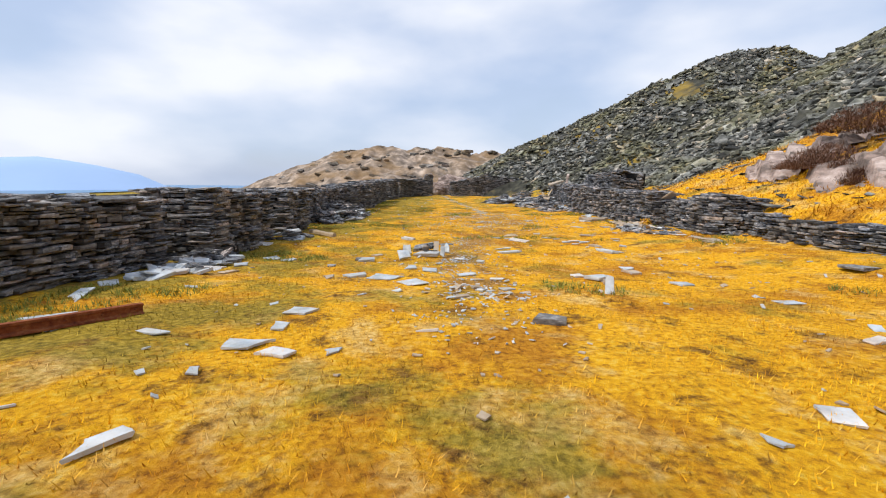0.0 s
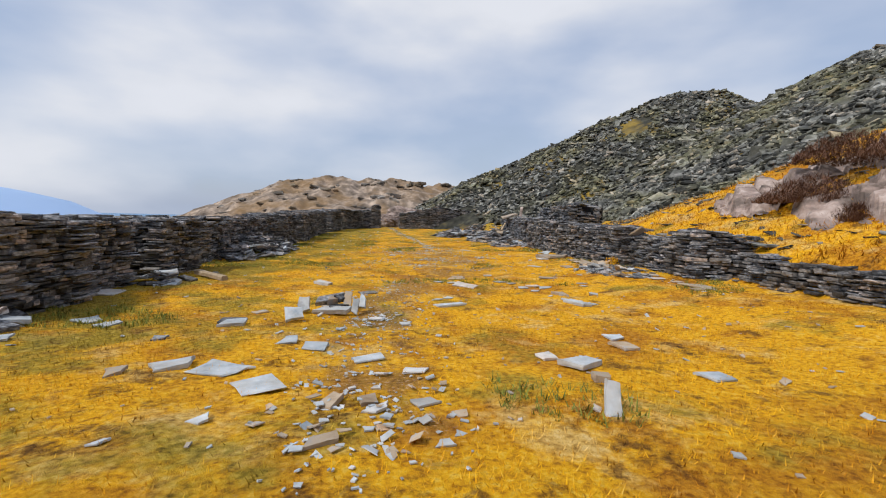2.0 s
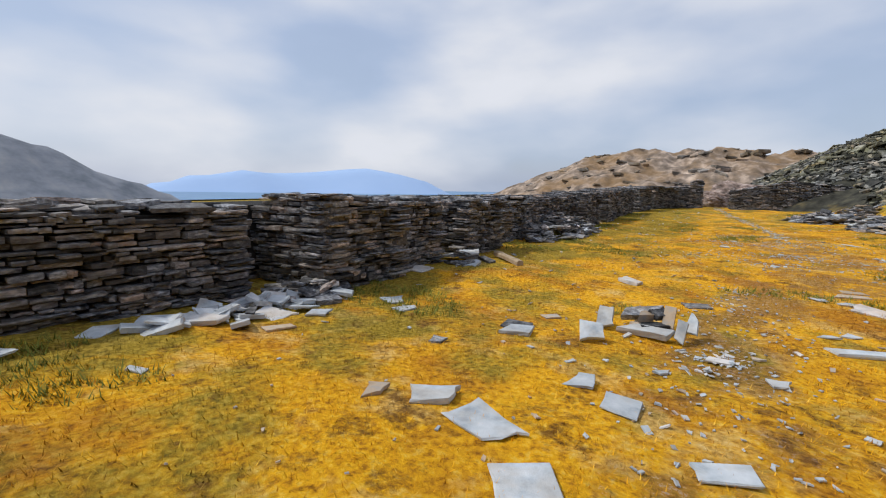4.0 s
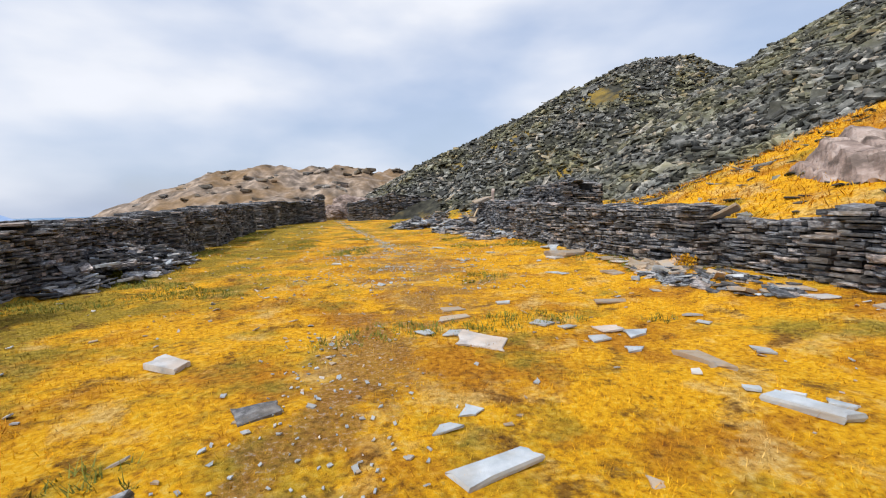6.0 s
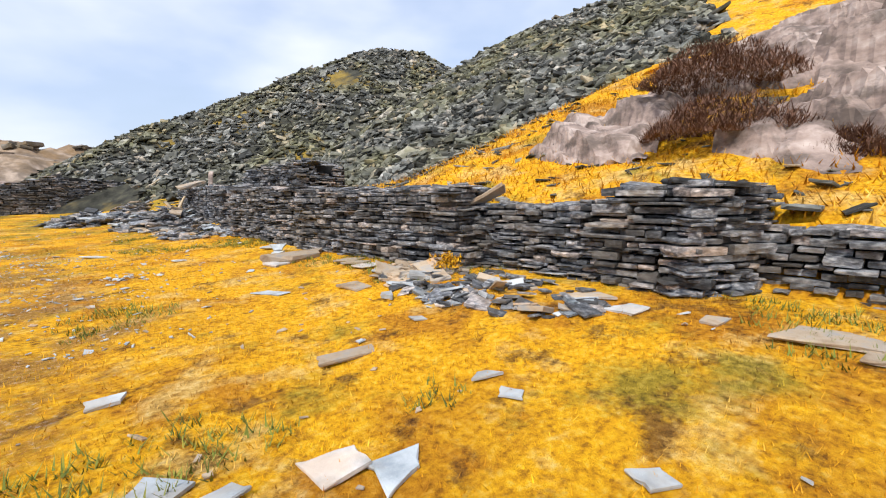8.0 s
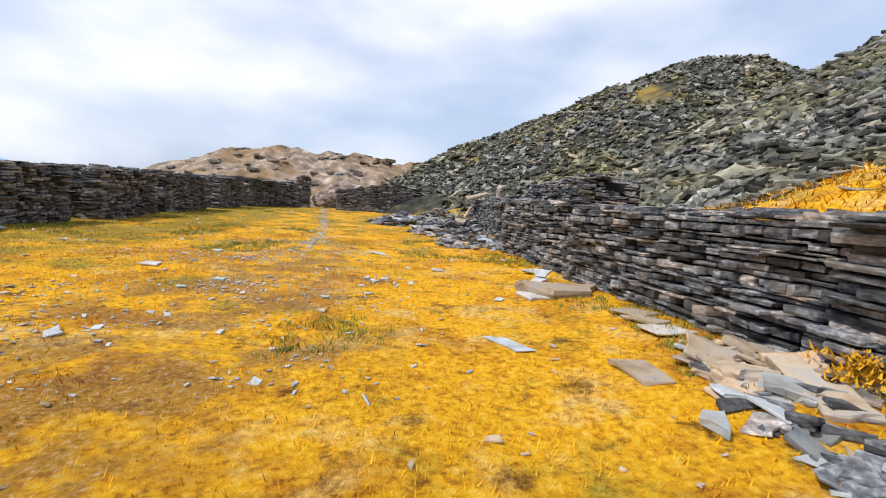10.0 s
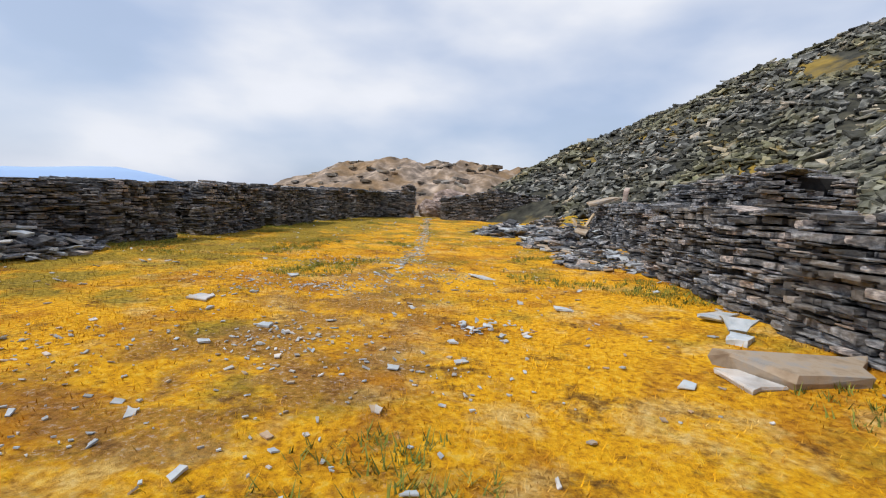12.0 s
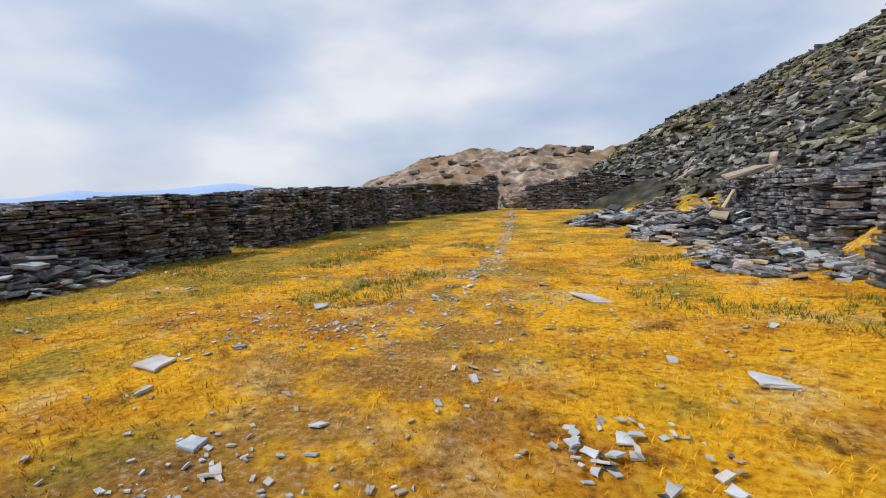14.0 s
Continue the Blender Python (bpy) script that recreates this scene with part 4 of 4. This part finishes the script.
# ---- plants ----
def blades(name, spots, mat, rng, low, high, width, lean=0.8, per=1):
    verts, faces = [], []
    for x, y, z in spots:
        for _ in range(per):
            a, ln = rng.uniform(0, 6.283), rng.uniform(low, high)
            t = rng.uniform(lean * 0.55, lean)
            dx, dy = math.cos(a), math.sin(a)
            ox, oy = (rng.uniform(-0.05, 0.05), rng.uniform(-0.05, 0.05)) if per > 1 else (0, 0)
            w = width * rng.uniform(0.6, 1.3)
            o = len(verts)
            verts += [(x + ox - dy * w, y + oy + dx * w, z - 0.01), (x + ox + dy * w, y + oy - dx * w, z - 0.01), (x + ox + dx * ln * t, y + oy + dy * ln * t, z + ln * math.sqrt(max(0.05, 1 - t * t)))]
            faces.append((o, o + 1, o + 2))
    ob = mesh_object(name, verts, faces, mat)
    return ob


GR = random.Random(31)
spots = []
while len(spots) < 210000:
    y = GR.uniform(2.5, 36) if GR.random() < 0.9 else GR.uniform(36, 49)
    x = GR.uniform(-3.6, 10.0)
    d = nz(x * 0.55, y * 0.55, 21) + 0.5 * nz(x * 1.7, y * 1.7, 22)
    path = min(abs(x - 2.1 - 0.04 * (y - 9)) if 7 < y < 17 else 9, abs(x - 4.4) * 0.6 if 20 < y < 36 else 9)
    if GR.random() < 0.75 + d - 0.55 * max(0, 1 - path / 0.7):
        spots.append((x, y, ground(x, y)))
grass = blades("moor_grass", spots, BLADES, GR, 0.025, 0.075, 0.005, 0.985)
tagged(grass, "short dry golden moor grass covering the yard", "grass", "", "stuff")
spots = []
while len(spots) < 5200:
    x, y = GR.uniform(-3.7, 10), GR.uniform(4, 46)
    edge = min(x + 3.7, 10 - x)
    if nz(x * 0.5, y * 0.5, 40) > 0.12 + 0.12 * min(edge, 2.5) - 0.22 * (1 - smooth(-3, 2, x)):
        spots.append((x, y, ground(x, y)))
rush = blades("green_grass", spots, GREEN, GR, 0.04, 0.13, 0.007, 0.85, 7)
tagged(rush, "greener tufts of long grass near the walls", "grass", "", "stuff")
spots = []
while len(spots) < 26000:
    x, y = 10.7 + 11 * GR.random() ** 1.4, GR.uniform(4, 30)
    spots.append((x, y, ground(x, y)))
bank = blades("bank_grass", spots, BLADES, GR, 0.06, 0.22, 0.014, 0.9)
tagged(bank, "long golden grass on the bank", "grass", "", "stuff")


def heather(x, y, z, r, seed, label):
    rng = random.Random(seed)
    pts = []
    for _ in range(1500):
        a, q, e = rng.uniform(0, 6.28), r * math.sqrt(rng.random()), rng.uniform(0, 1)
        k = 1 + 0.35 * nz(math.cos(a) * 1.5 + seed, math.sin(a) * 1.5)
        pts.append((x + q * math.cos(a) * k, y + q * math.sin(a) * k, z + e * r * 0.6 * (1 - (q / r) ** 2)))
    tagged(blades("heather_bush", pts, HEATHER, rng, 0.08, 0.26, 0.009, 0.95, 6), label, "shrub")


heather(13.9, 16.6, 2.3, 1.3, 81, "dead brown heather on the rock")
heather(13.3, 14.8, 1.8, 0.7, 82, "dead brown heather on the rock")
heather(15.7, 17.2, 3.6, 1.4, 83, "dead brown heather on the rock")
heather(14.2, 12.9, 2.3, 0.5, 84, "dead brown heather on the rock")
rngm = random.Random(90)
pts = [(9.45 + rngm.gauss(0, 0.07), 19.05 + rngm.gauss(0, 0.14), ground(9.45, 19.1) + rngm.uniform(0.05, 0.28)) for _ in range(130)]
tagged(blades("moss_clump", pts, MOSS, rngm, 0.03, 0.08, 0.012, 0.9, 3), "bright orange moss growing on the wall end", "moss", "", "stuff")


# ---- bare soil, gravel and scattered slates ----
def chips(name, count, area, low, high, mat, seed, label, weight):
    rng = random.Random(seed)
    res = []
    while len(res) < count:
        x, y = rng.uniform(area[0], area[1]), rng.uniform(area[2], area[3])
        if rng.random() > weight(x, y):
            continue
        s = rng.uniform(low, high) * (1 if rng.random() < 0.9 else 1.8)
        m = Matrix.Translation((x, y, ground(x, y) + 0.012)) @ Euler((rng.gauss(0, 0.25), rng.gauss(0, 0.25), rng.uniform(0, 6.28))).to_matrix().to_4x4() @ Matrix.Diagonal((s, s * rng.uniform(0.4, 0.8), 0.008 + 0.06 * s, 1))
        res.append((rng.choice(SLABS), m))
    tagged(joined(name, res, mat), label, "gravel", "", "stuff")


chips("path_gravel", 700, (1.6, 5.0, 27, 51), 0.03, 0.10, PALE, 49, "narrow pale gravel path to the gate gap", lambda x, y: math.exp(-((x - (4.35 if y < 32 else 4.35 - 2.1 * (y - 32) / 19)) / 0.2) ** 2))
chips("slate_chips", 520, (0.2, 4.2, 6.5, 17.5), 0.015, 0.06, PALE, 41, "pale slate chips strewn over the soil", lambda x, y: math.exp(-((x - 2.0 - 0.05 * (y - 9)) / 0.6) ** 2))
chips("slate_chips", 1100, (0.6, 8.2, 19.5, 30), 0.015, 0.06, PALE, 42, "pale slate chips strewn over the soil", lambda x, y: max(0.05, nz(x * 0.6, y * 0.6, 50) + 0.25) * math.exp(-((x - 3.8) / 2.0) ** 2))
chips("slate_chips", 420, (-3, 9.5, 4, 46), 0.03, 0.14, PALE, 43, "pale slate chips strewn in the grass", lambda x, y: 1)
chips("buff_chips", 500, (-1, 9, 4, 34), 0.03, 0.09, BUFF, 44, "buff stone chips strewn in the grass", lambda x, y: max(0.1, nz(x * 0.7, y * 0.7, 60) + 0.3))
chips("bank_slates", 420, (10.9, 20, 9, 30), 0.12, 0.5, SCREE, 45, "grey slates strewn over the grassy bank", lambda x, y: 1)
chips("bank_slates", 500, (10.9, 17, 24, 44), 0.2, 0.7, SCREE, 46, "grey slates strewn over the foot of the tip", lambda x, y: 1)


def boulders(name, count, hf, area, low, high, mat, seed, label):
    """Many weathered blocks half sunk in a slope."""
    rng = random.Random(seed)
    res = []
    while len(res) < count:
        x, y = rng.uniform(area[0], area[1]), rng.uniform(area[2], area[3])
        z = hf(x, y)
        if z < ground(x, y) - 0.2:
            continue
        s = rng.uniform(low, high)
        m = Matrix.Translation((x, y, z - 0.03 * s)) @ Euler((rng.gauss(0, 0.15), rng.gauss(0, 0.15), rng.uniform(0, 6.28))).to_matrix().to_4x4() @ Matrix.Diagonal((s, s * rng.uniform(0.5, 0.9), s * rng.uniform(0.10, 0.22), 1))
        res.append((rng.choice(SLABS), m))
    tagged(joined(name, res, mat), label, "rocks", "", "stuff")


boulders("knoll_rocks", 150, knoll_h, (-27, 22, 70, 97), 0.8, 3.2, FARROCK, 91, "weathered blocks and ledges on the far knoll")
